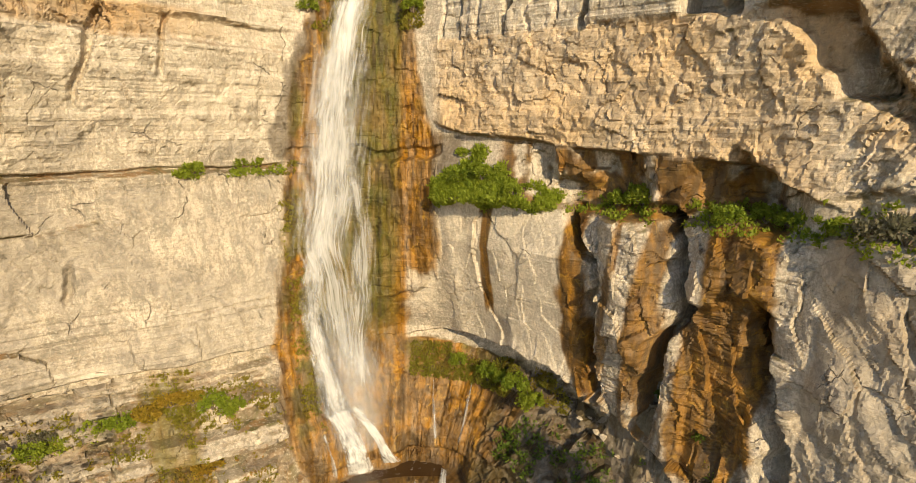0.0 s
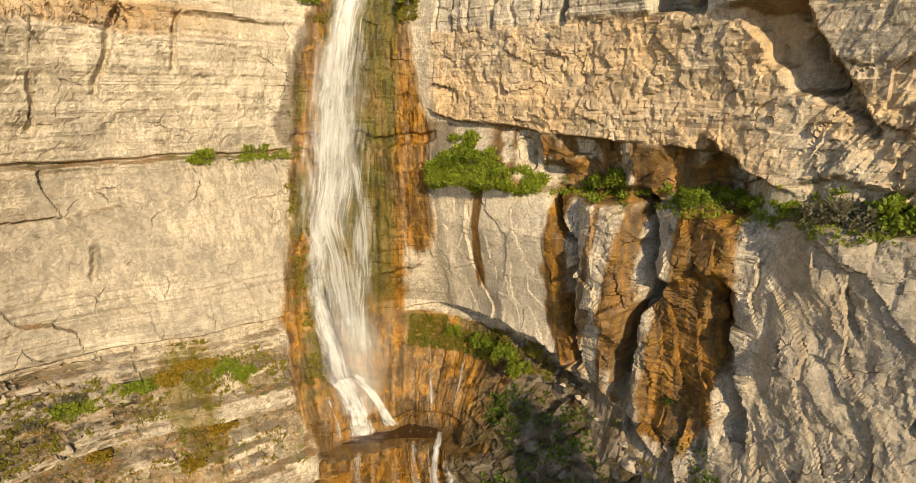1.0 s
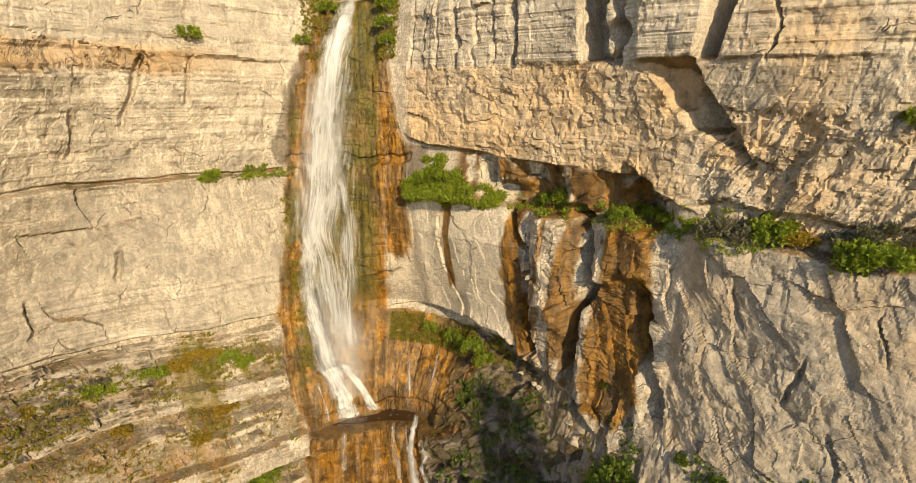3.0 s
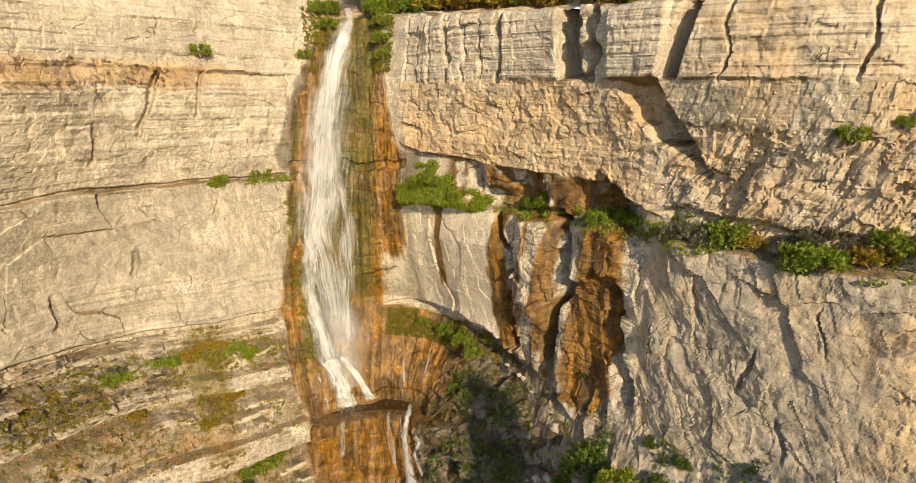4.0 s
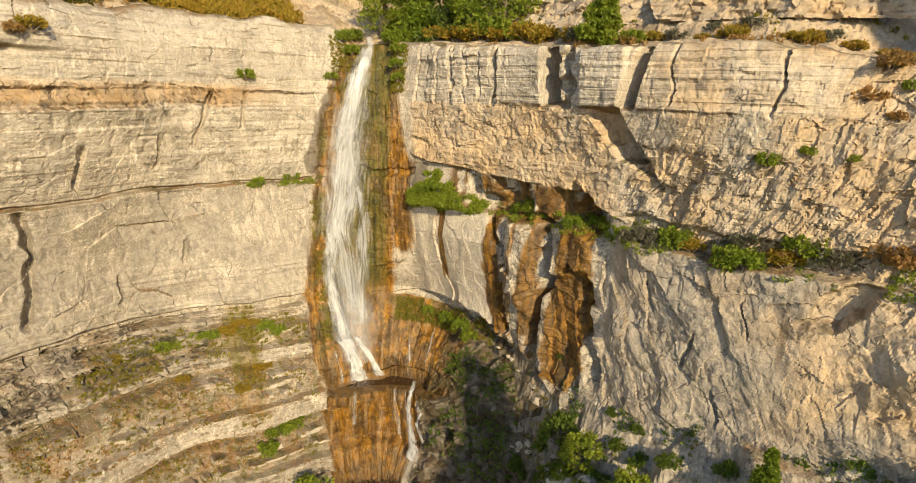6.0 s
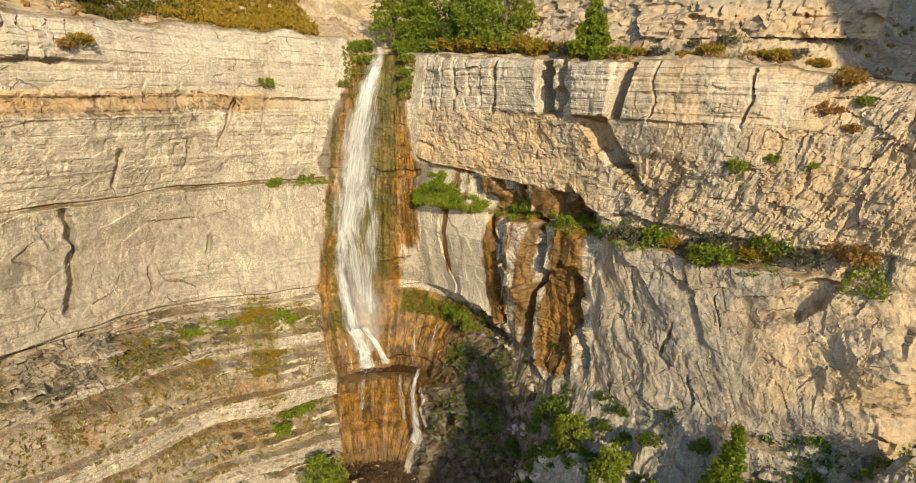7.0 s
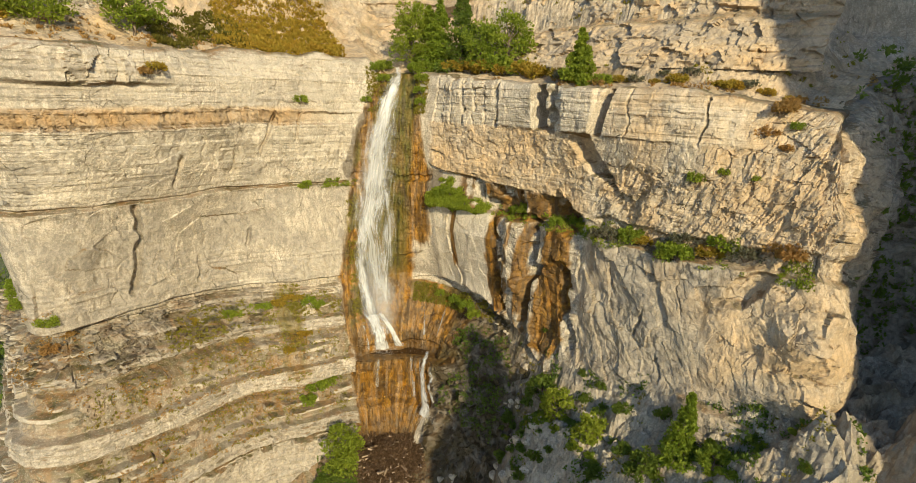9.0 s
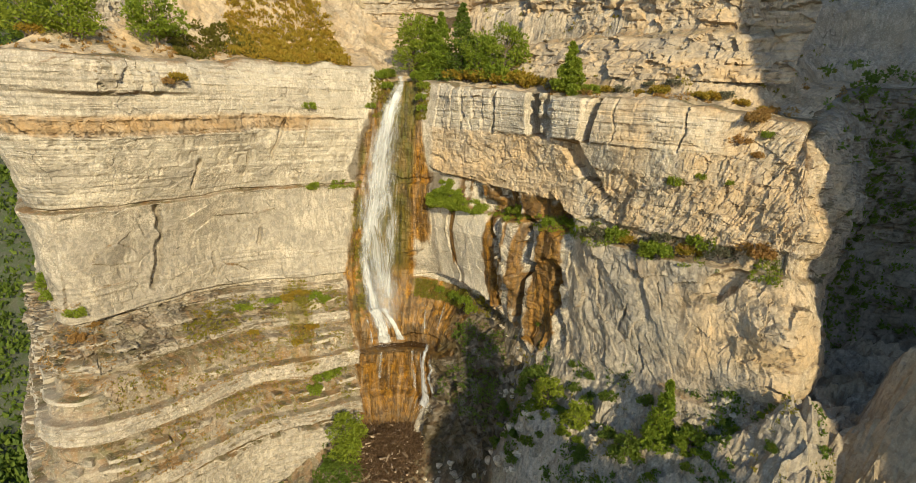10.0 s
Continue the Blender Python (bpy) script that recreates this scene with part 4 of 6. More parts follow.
def ground_height(x, y):
    creek = np.interp(y, [-60, -20, 10, 22, 28, 33], [-34, -26, -12, -2, 2.4, 4.0])
    cx = np.interp(y, [-60, 0, 20, 30], [6, 4, 1.5, 0.0])
    dx = x - cx
    left_bank = np.interp(-dx, [0, 3, 10, 20, 27, 34, 60, 90], [0, 0.4, 0.6, -3.0, -12, -30, -42, -40])
    z = creek + np.where(dx > 0, 0.15 * dx, left_bank)
    # the bank and nose at the foot of the east wall
    wall_foot = np.interp(x, [0, 2.5, 4.3, 8.4, 10.7, 14.9, 21.5, 26, 30, 34], [12, 13.5, 13.8, 16.3, 18.1, 20.1, 22.3, 22.4, 23.5, 20])
    down = np.clip(0.74 * (36.5 - 0.9 * x - y), -3, 60)
    shelf = 0.5 * value_noise(x / 2.2 + 0.3 * y, down / 1.5, 130)
    bank = wall_foot - np.interp(x, [3, 8, 14, 22], [3.2, 2.4, 1.7, 1.2]) * (down + 0.8 * shelf)
    # the hog-backed rock nose in front of it
    nose_y = np.interp(x, [7, 9, 12, 16, 19, 22, 26, 30, 34], [21.4, 20.8, 19.7, 16.7, 13.8, 11.2, 8.6, 7.0, 6.4])
    nose_z = np.interp(x, [6, 7.5, 8.6, 10, 12, 16, 19, 22, 26, 29, 31, 33, 35], [-8, 2, 9, 13.0, 15.9, 16.9, 17.2, 17.2, 19.8, 23.0, 25.8, 24, 12])
    side = 0.77 * (y - nose_y) + 0.5 * fbm(x / 2.5, y / 2.5, 131, 3)
    hog = nose_z - np.where(side < 0, -1.25 * side + 0.06 * side ** 2, 0.85 * side) + 0.5 * strata(x + 0.5 * y, 0.45 * x + 0.35 * y, 132, 0.9)
    bank = np.maximum(bank, hog)
    z = np.maximum(z, np.where(x > 0, bank, -99))
    # rock nose at the mouth of the side gully
    xw, yw = x, y
    x, y = x + 0.9 * fbm(x / 3, y / 3, 109, 3), y + 1.2 * fbm(x / 3, y / 3, 117, 3)
    nose = 30.0 + 0.8 * chips(x / 3, y / 3, 106) - np.clip(39.0 - x, 0, 99) * 2.6 - np.clip(5.5 - y, 0, 99) * 1.9 - 0.05 * np.clip(x - 37, 0, 99) ** 2 - np.clip(y - 8, 0, 99) * 2.2
    x, y = xw, yw
    z = np.maximum(z, nose)
    # unseen canyon side behind the camera's way, its skyline shaped to cast shadows
    jag = 2.0 * value_noise(x / 1.3, y * 0, 104) + 1.2 * value_noise(x / 0.5, y * 0, 105)
    shadow_ridge = np.interp(x + 0.445 * (y + 40), [28, 30.5, 33.5, 34.6, 35.6, 36.6, 39.0, 39.6, 43.0, 43.6, 46.4, 47.1, 47.8, 49.6, 51, 56.5, 57.6, 60, 75, 100], [-30, 34, 40, 43, 49, 53.5, 53.5, 42, 40, 40, 41, 52, 42, 41, 39, 39, 84, 96, 110, 114]) + jag - 1.5
    away = smooth(np.abs(y + 41), 1.5, 9)
    z = np.where(y < -28, np.maximum(z, shadow_ridge * (1 - away) - 40 * away), z)
    # unseen high ground to the east, added to shade the corner and gully
    z = np.maximum(z, np.where(x + 0.3 * y > 58, 145 * smooth(x + 0.3 * y, 58, 84) - 40 - 40 * smooth(y, 20, 40), -99))
    z = z + smooth(x, 27, 32) * (1.4 * chips(x / 2.6, y / 2.6, 107, 1.2) + 0.5 * chips(x / 1.0, y / 1.0, 108, 1.2))
    z = z + smooth(x, 4, 7) * (1 - smooth(x, 40, 46)) * (0.7 * chips(x / 2.6, y / 2.2, 119, 1.0) + 0.4 * chips(x / 1.1, y / 0.9, 120, 1.0))
    z = z + 0.7 * fbm(x / 5, y / 5, 101, 4) + 0.4 * chips(x / 1.6, y / 1.6, 102) + 0.16 * chips(x / 0.6, y / 0.6, 103)
    return z


gx, gy = np.meshgrid(np.r_[np.arange(-80, -22, 0.6), np.arange(-22, 34, 0.22), np.arange(34, 60, 0.35), np.arange(60, 100, 0.6)], np.r_[np.arange(-52, 0, 0.5), np.arange(0, 36, 0.22), np.arange(36, 60, 0.6)], indexing="ij")
ground_xyz = np.stack([gx, gy, ground_height(gx, gy)], -1)
earthy = np.clip(0.45 + 0.9 * fbm(gx / 3, gy / 3, 122, 3), 0, 1) * (1 - 0.6 * smooth(gx, 8, 14))
earthy = np.maximum(earthy, 0.85 * (1 - smooth(ground_xyz[..., 2], 5, 9)) * (1 - smooth(gx, 30, 36)))
east_side = smooth(gx, 33, 37)
# low western ground gets dark earth colour in place of its shade
earthy = np.maximum(earthy * (1 - 0.4 * east_side), smooth(-gx, 30, 36) * 0.9)
ground_tint = np.stack([0.75 * east_side * smooth(fbm(gx / 4, gy / 4, 134, 3), -0.4, 0.2), 0.75 - 0.35 * east_side, earthy, 0.7 + 0 * gx], -1)
# basin and creek bed: moss and damp, darkened also in place of shade
basin = smooth(gx, 0.5, 3) * (1 - smooth(gx, 8.5, 12.5)) * smooth(gy, 17, 21)
basin = np.maximum(basin, (1 - smooth(np.abs(gx - np.interp(gy, [-60, 0, 20, 30], [6, 4, 1.5, 0.0])), 3.0, 5.5)) * smooth(gy, -20, 10))
spot = fbm(gx / 1.8, gy / 1.8, 133, 4)
basin_stain_shade = np.stack([0.25 * basin * smooth(spot, 0.1, 0.4), basin * smooth(spot, -0.1, 0.3) * 0.75, basin * (0.6 + 0.35 * smooth(spot, -0.3, 0.2)), 1 + 0 * gx], -1)
mesh = mesh_from_grid(ground_xyz, np.ones((gx.shape[0] - 1, gx.shape[1] - 1), bool), "ground", {"tint": ground_tint, "stain": basin_stain_shade})
mesh.materials.append(rock)
tagged(new("ground", mesh), "shaded rocky canyon floor with grey scree", "ground", kind="structure")


def upland_height(x, y):
    s, off = foot_offset(x, y)
    d = np.interp(s, STATIONS, BEDS[50]) - off
    base = top_of(s) + 0.15
    west = np.interp(d, [0, 1.5, 4, 9, 11, 14, 20, 60], [-0.6, 0.1, 0.9, 2.9, 4.0, 8.5, 11, 40])
    gully = np.interp(d, [0, 2, 6, 14, 20, 60], [-0.5, 0.4, 2.2, 6.5, 13, 42])
    east = np.interp(d, [0, 1.2, 4.0, 4.6, 7.5, 9.5, 10.5, 15, 60], [-0.6, 0.0, 0.5, 1.4, 3.6, 4.4, 8.5, 11.5, 46])
    k1, k2 = smooth(s, -8, -4), smooth(s, 0, 4)
    z = west * (1 - k1) + gully * k1 * (1 - k2) + east * k2
    rough = smooth(d, 3.5, 6)
    z = z + rough * (0.5 * chips(x / 1.6, y / 1.6, 111) + 0.25 * chips(x / 0.6, y / 0.6, 112) + 0.6 * fbm(x / 4, y / 4, 113, 3)) + 0.12 * fbm(x, y, 114, 3)
    return base + z, d


ux, uy = np.meshgrid(np.arange(-75, 75, 0.3), np.arange(5, 90, 0.3), indexing="ij")
uz, ud = upland_height(ux, uy)
upland_xyz = np.stack([ux, uy, uz], -1)
dusty = np.clip(0.62 + 0.5 * fbm(ux / 3, uy / 3, 115, 3), 0, 1) * (1 - 0.55 * smooth(ud, 4.5, 6) * smooth(ux, 0, 6))
bare = np.clip(0.5 * smooth(fbm(ux / 2, uy / 2, 116, 3), 0.0, 0.4), 0, 1) * (1 - smooth(ud, 4.5, 7) * smooth(ux, 0, 6))
upland_tint = np.stack([dusty, 0 * ux, bare, 0.5 + 0 * ux], -1)
mesh = mesh_from_grid(upland_xyz, ud[:-1, :-1] > 0.6, "upland_slope", {"tint": upland_tint})
mesh.materials.append(rock)
tagged(new("upland_slope", mesh), "dry tan slope with rock outcrops above the cliff edge", "hillside", kind="structure")

# the next tier of rock above the cliff's edge
us, uzz = np.meshgrid(np.arange(-36, 40, 0.15), np.arange(49.5, 68, 0.15), indexing="ij")
back = np.interp(us, [-36, -30, -20, -9, -4, 1, 4, 20, 40, 46, 58], [9.5, 10.5, 12.0, 13.5, 15.0, 11.5, 6.0, 5.2, 5.0, 4.0, 4.0])
wave = uzz + 0.6 * fbm(us / 6, uzz / 5, 171, 3)
rise = np.where(us > 2, np.interp(wave, [49, 50.6, 53.6, 54.4, 55.6, 68], [0, 0.2, 2.6, 4.6, 5.0, 8.5]), np.interp(wave, [49, 54.5, 56, 68], [0, 0.4, 1.4, 5]))
ub, uj = blocks(us + 0.3 * fbm(us, uzz, 172, 2), wave, 0.8, 2.6, 173, 0.08)
upper_off = np.interp(us, STATIONS, BEDS[50]) - back - rise + 0.5 * ub - 0.15 * uj + 0.55 * chips(us / 2.0 + 0.2 * uzz, uzz / 1.5, 174, 1.4) + 0.22 * chips(us / 0.7, uzz / 0.5, 175, 1.3)
upper_off += groove(us, uzz, 1.6, 0.6, (54, 21.5), (57, 21.0), (62, 21.6)) + groove(us, uzz, 1.2, 0.5, (50, 5.5), (54, 6.5), (60, 6.0))
upper_tint = np.stack([np.clip(0.85 + 0.6 * fbm(us / 3, uzz / 2, 176, 3), 0, 1) * smooth(us, -8, 2), np.clip(0.45 + 0.7 * fbm(us / 4, uzz / 1.5, 177, 3), 0, 0.9), 0.6 * bump(wave, 53.7, 54.6, 0.3) * smooth(us, 2, 4), 0.45 + 0 * us], -1)
mesh = mesh_from_grid(on_wall(us, uzz, upper_off), np.ones((us.shape[0] - 1, us.shape[1] - 1), bool), "upper_cliff", {"tint": upper_tint})
mesh.materials.append(rock)
tagged(new("upper_cliff", mesh), "rough bedded rock tier above the wooded ledge", "cliff", kind="structure")


# ---------------------------------------------------------------- far canyon side
fx, fy = np.meshgrid(np.arange(-260, -60, 2.0), np.arange(-60, 260, 2.0), indexing="ij")
fz = -24 + 0.75 * np.clip(fy - 70 - 0.4 * (fx + 60), 0, 400) + 0.5 * np.clip(-fx - 130, 0, 400) + 5 * fbm(fx / 22, fy / 22, 121, 5)
mesh = mesh_from_grid(np.stack([fx, fy, fz], -1), np.ones((fx.shape[0] - 1, fx.shape[1] - 1), bool), "canyon_side", {})
mesh.materials.append(ground_material("far_slope", (0.07, 0.075, 0.05), (0.05, 0.07, 0.025), (0.16, 0.15, 0.12)))
tagged(new("backdrop", mesh), "shaded wooded canyon side in the distance", "hillside", kind="structure")


# ---------------------------------------------------------------- makers
rng = np.random.default_rng(7)
leaf_fresh = leaf_material("leaf_fresh", (0.11, 0.165, 0.015), (0.28, 0.345, 0.034))
leaf_bright = leaf_material("leaf_bright", (0.15, 0.20, 0.016), (0.34, 0.40, 0.045))
leaf_dark = leaf_material("leaf_dark", (0.065, 0.115, 0.018), (0.16, 0.22, 0.03))
leaf_gold = leaf_material("leaf_gold", (0.20, 0.16, 0.018), (0.38, 0.29, 0.035), (0.34, 0.22, 0.028))
leaf_sage = leaf_material("leaf_sage", (0.10, 0.10, 0.06), (0.19, 0.19, 0.12))
leaf_dry = leaf_material("leaf_dry", (0.26, 0.15, 0.04), (0.40, 0.26, 0.09))
grass_mat = leaf_material("ledge_grass", (0.11, 0.12, 0.014), (0.27, 0.26, 0.035), (0.26, 0.19, 0.04))
bark = Nodes("bark", 0.9)
bark.paint(bark.mix(bark.ramp(bark.noise(bark.place((6, 6, 1)), 2.0, 4), 0.4, 0.6), (0.12, 0.085, 0.055), (0.24, 0.19, 0.14)))
bark = bark.mat
drift = Nodes("driftwood", 0.85)
drift.paint(drift.mix(drift.node("ShaderNodeObjectInfo").outputs["Random"], (0.16, 0.105, 0.06), (0.46, 0.35, 0.24)))
drift = drift.mat
litter_mat = leaf_material("flood_litter", (0.07, 0.045, 0.024), (0.22, 0.145, 0.085))


def data_mesh(name, verts, faces, material, flat=True):
    mesh = bpy.data.meshes.new(name)
    mesh.from_pydata(verts, [], faces)
    mesh.materials.append(material)
    if flat:
        mesh.shade_flat()
    return mesh


def part(name, mesh, parent, label=""):
    ob = new(name, mesh)
    ob.parent = parent
    return tagged(ob, label)


def leaf_mesh(name, centres, radii, per, leaf, material, upward=0.35, seed=0, squash=0.8):
    """Leaves in clumps: each leaf is a small bent blade of two faces, standing out from its clump."""
    r = np.random.default_rng(seed)
    centres, radii = np.repeat(np.asarray(centres, float), per, 0), np.repeat(np.asarray(radii, float), per)
    n = len(radii)
    out = r.normal(size=(n, 3))
    out /= np.linalg.norm(out, axis=1)[:, None]
    place = centres + out * (radii * r.uniform(0.35, 1.05, n) ** 0.6)[:, None] * np.array([1, 1, squash])
    axis = out + np.array([0, 0, upward]) + r.normal(size=(n, 3)) * 0.55
    axis /= np.linalg.norm(axis, axis=1)[:, None]
    side = np.cross(axis, r.normal(size=(n, 3)))
    side /= np.linalg.norm(side, axis=1)[:, None]
    up = np.cross(side, axis)
    size = leaf * r.uniform(0.6, 1.4, n)[:, None]
    a, b = place - axis * size * 0.4, place + axis * size * 0.9
    c, d = place + side * size * 0.42 + up * size * 0.12, place - side * size * 0.42 + up * size * 0.12
    verts = np.stack([a, c, b, d], 1).reshape(-1, 3)
    i = np.arange(n) * 4
    faces = np.concatenate([np.stack([i, i + 1, i + 2], 1), np.stack([i, i + 2, i + 3], 1)])
    return data_mesh(name, verts.tolist(), faces.tolist(), material)


def tube_mesh(name, paths, material, sides=6):
    """Tapered stems: each path is a list of (point, radius)."""
    verts, faces = [], []
    for path in paths:
        start = len(verts)
        for k, (p, r) in enumerate(path):
            p = Vector(p)
            a, b = Vector(path[max(k - 1, 0)][0]), Vector(path[min(k + 1, len(path) - 1)][0])
            q = (b - a).to_track_quat("Z", "Y")
            for j in range(sides):
                t = 2 * math.pi * j / sides
                verts.append(tuple(p + q @ Vector((r * math.cos(t), r * math.sin(t), 0))))
        for k in range(len(path) - 1):
            for j in range(sides):
                a, b = start + k * sides + j, start + k * sides + (j + 1) % sides
                faces.append((a, b, b + sides, a + sides))
        faces.append(tuple(range(start + sides - 1, start - 1, -1)))
        faces.append(tuple(start + (len(path) - 1) * sides + j for j in range(sides)))
    return data_mesh(name, verts, faces, material)


def stems_for(centres, radius, seed):
    """A few bent stems from the base to the clumps."""
    r = np.random.default_rng(seed)
    paths = []
    for c in centres:
        mid = np.array(c) * 0.5 + r.normal(size=3) * 0.08
        paths.append([((0, 0, -0.15), radius), (tuple(mid), radius * 0.7), (tuple(c), radius * 0.25)])
    return paths


def shrub(kind, label, wide, tall, clumps, per, leaf, material, seed):
    """A rounded shrub about 2*wide across and tall high: stems and foliage."""
    r = np.random.default_rng(seed)
    thing = tagged(new(kind), label, "shrub")
    ang = r.uniform(0, 2 * math.pi, clumps)
    rad = wide * 0.88 * np.sqrt(r.uniform(0, 1, clumps))
    h = tall * (0.25 + 0.6 * r.uniform(0, 1, clumps) * (1 - 0.55 * (rad / wide) ** 2))
    centres = np.stack([rad * np.cos(ang), rad * np.sin(ang), h], 1)
    radii = r.uniform(0.16, 0.46, clumps) * min(wide, tall)
    tagged(part("stem", tube_mesh("stem", stems_for(centres[: max(4, clumps // 2)], 0.05 * wide, seed), bark, 5), thing), kind="stuff")
    part("foliage", leaf_mesh("foliage", centres, radii, per, leaf, material, 0.4, seed), thing)
    return thing


def broad_tree(kind, label, tall, wide, material, seed, clumps=34, per=80, leaf=0.26):
    """A broad-leaved tree: bent trunk, limbs and a crown of clumps."""
    r = np.random.default_rng(seed)
    thing = tagged(new(kind), label, "tree")
    trunk = [((0, 0, -0.4), 0.16), ((0.1, 0.05, tall * 0.3), 0.12), ((0.05, 0.2, tall * 0.6), 0.08), ((0.1, 0.1, tall * 0.9), 0.03)]
    z = r.uniform(0.22, 1.0, clumps)
    spread = wide * np.sqrt(np.clip(1 - ((z - 0.48) / 0.56) ** 2, 0.06, 1))
    ang, rad = r.uniform(0, 2 * math.pi, clumps), np.sqrt(r.uniform(0.05, 1, clumps)) * spread
    centres = np.stack([rad * np.cos(ang), rad * np.sin(ang), z * tall], 1)
    limbs = [[((0.05, 0.05, max(0.3, c[2] * 0.6)), 0.06), (tuple(c * np.array([0.5, 0.5, 0.85])), 0.04), (tuple(c), 0.015)] for c in centres[::2]]
    trunk_ob = part("trunk", tube_mesh("trunk", [trunk], bark, 8), thing)
    tagged(part("limb", tube_mesh("limb", limbs, bark, 5), trunk_ob), kind="stuff")
    part("crown", leaf_mesh("crown", centres, r.uniform(0.3, 0.55, clumps) * wide * 0.75, per, leaf, material, 0.3, seed), thing)
    return thing


def conifer(kind, label, tall, wide, material, seed, whorls=15, per=46, leaf=0.2):
    """A narrow evergreen: a straight trunk with whorls of hanging sprays."""
    r = np.random.default_rng(seed)
    thing = tagged(new(kind), label, "tree")
    centres, radii, limbs = [], [], []
    for k in range(whorls):
        f = k / (whorls - 1)
        z, reach = tall * (0.06 + 0.92 * f), wide * (1 - f) ** 0.8 * r.uniform(0.75, 1.15) + 0.05
        for j in range(int(7 - 4 * f)):
            a = r.uniform(0, 2 * math.pi)
            tip = np.array([reach * math.cos(a), reach * math.sin(a), z - 0.12 * reach])
            limbs.append([((0, 0, z), 0.035), (tuple(tip), 0.01)])
            for t in (0.45, 0.85):
                centres.append(tip * np.array([t, t, 1]) + np.array([0, 0, 0.06]))
                radii.append(0.16 * tall / 5 + 0.22 * reach)
    trunk = part("trunk", tube_mesh("trunk", [[((0, 0, -0.4), 0.03 * tall), ((0, 0, tall * 0.5), 0.018 * tall), ((0, 0, tall), 0.01)]], bark, 8), thing)
    tagged(part("limb", tube_mesh("limb", limbs, bark, 4), trunk), kind="stuff")
    part("crown", leaf_mesh("crown", centres, radii, per, leaf, material, 0.25, seed, 0.6), thing)
    return thing


def put(ob, place, scale=1.0, turn=0.0, lean=(0, 0)):
    """Stand a thing at a place."""
    ob.matrix_basis = pose(*place, lean[0], lean[1], turn) @ Matrix.Scale(scale, 4)
    return ob


def spread(first, group, places):
    """Copies of a thing at (place, scale, turn); the first goes to the first place."""
    tagged(first, group=group)
    for k, (place, scale, turn) in enumerate(places):
        m = pose(*place, 0, 0, turn)
        if k:
            ob = copy_thing(first, m)
            ob.scale = (scale, scale, scale)
        else:
            first.matrix_basis = m
            first.scale = (scale, scale, scale)


def at_cliff(s, z, out=0.0):
    return tuple(cliff_point(s, z, out))


def at_ground(x, y, sink=0.1):
    return (x, y, float(ground_height(np.array([float(x)]), np.array([float(y)]))[0]) - sink)


def at_upland(x, y, sink=0.1):
    return (x, y, float(upland_height(np.array([float(x)]), np.array([float(y)]))[0][0]) - sink)


# ---------------------------------------------------------------- falling water
water_thick = water_material("white_water", 0.78, (6.0, 0.42), 0.8, 0.7)
water_cascade = water_material("cascade_water", 0.62, (9.0, 0.8), 0.9, 0.6)
water_thin = water_material("water_veil", 0.86, (13.0, 0.22), 0.5, 0.5)
water_mist = water_material("water_mist", 0.45, (0.9, 0.35), 0.16, 1.1)
pool_mat = Nodes("pool_water", 0.08)
pool_mat.paint(pool_mat.mix(pool_mat.ramp(pool_mat.noise(pool_mat.place(), 3.0, 4), 0.62, 0.75, 0, 0.6), (0.05, 0.028, 0.012), (0.4, 0.38, 0.34)))
pool_mat.bump(pool_mat.noise(pool_mat.place(), 5.0, 3), 0.4, 0.05)
pool_mat = pool_mat.mat


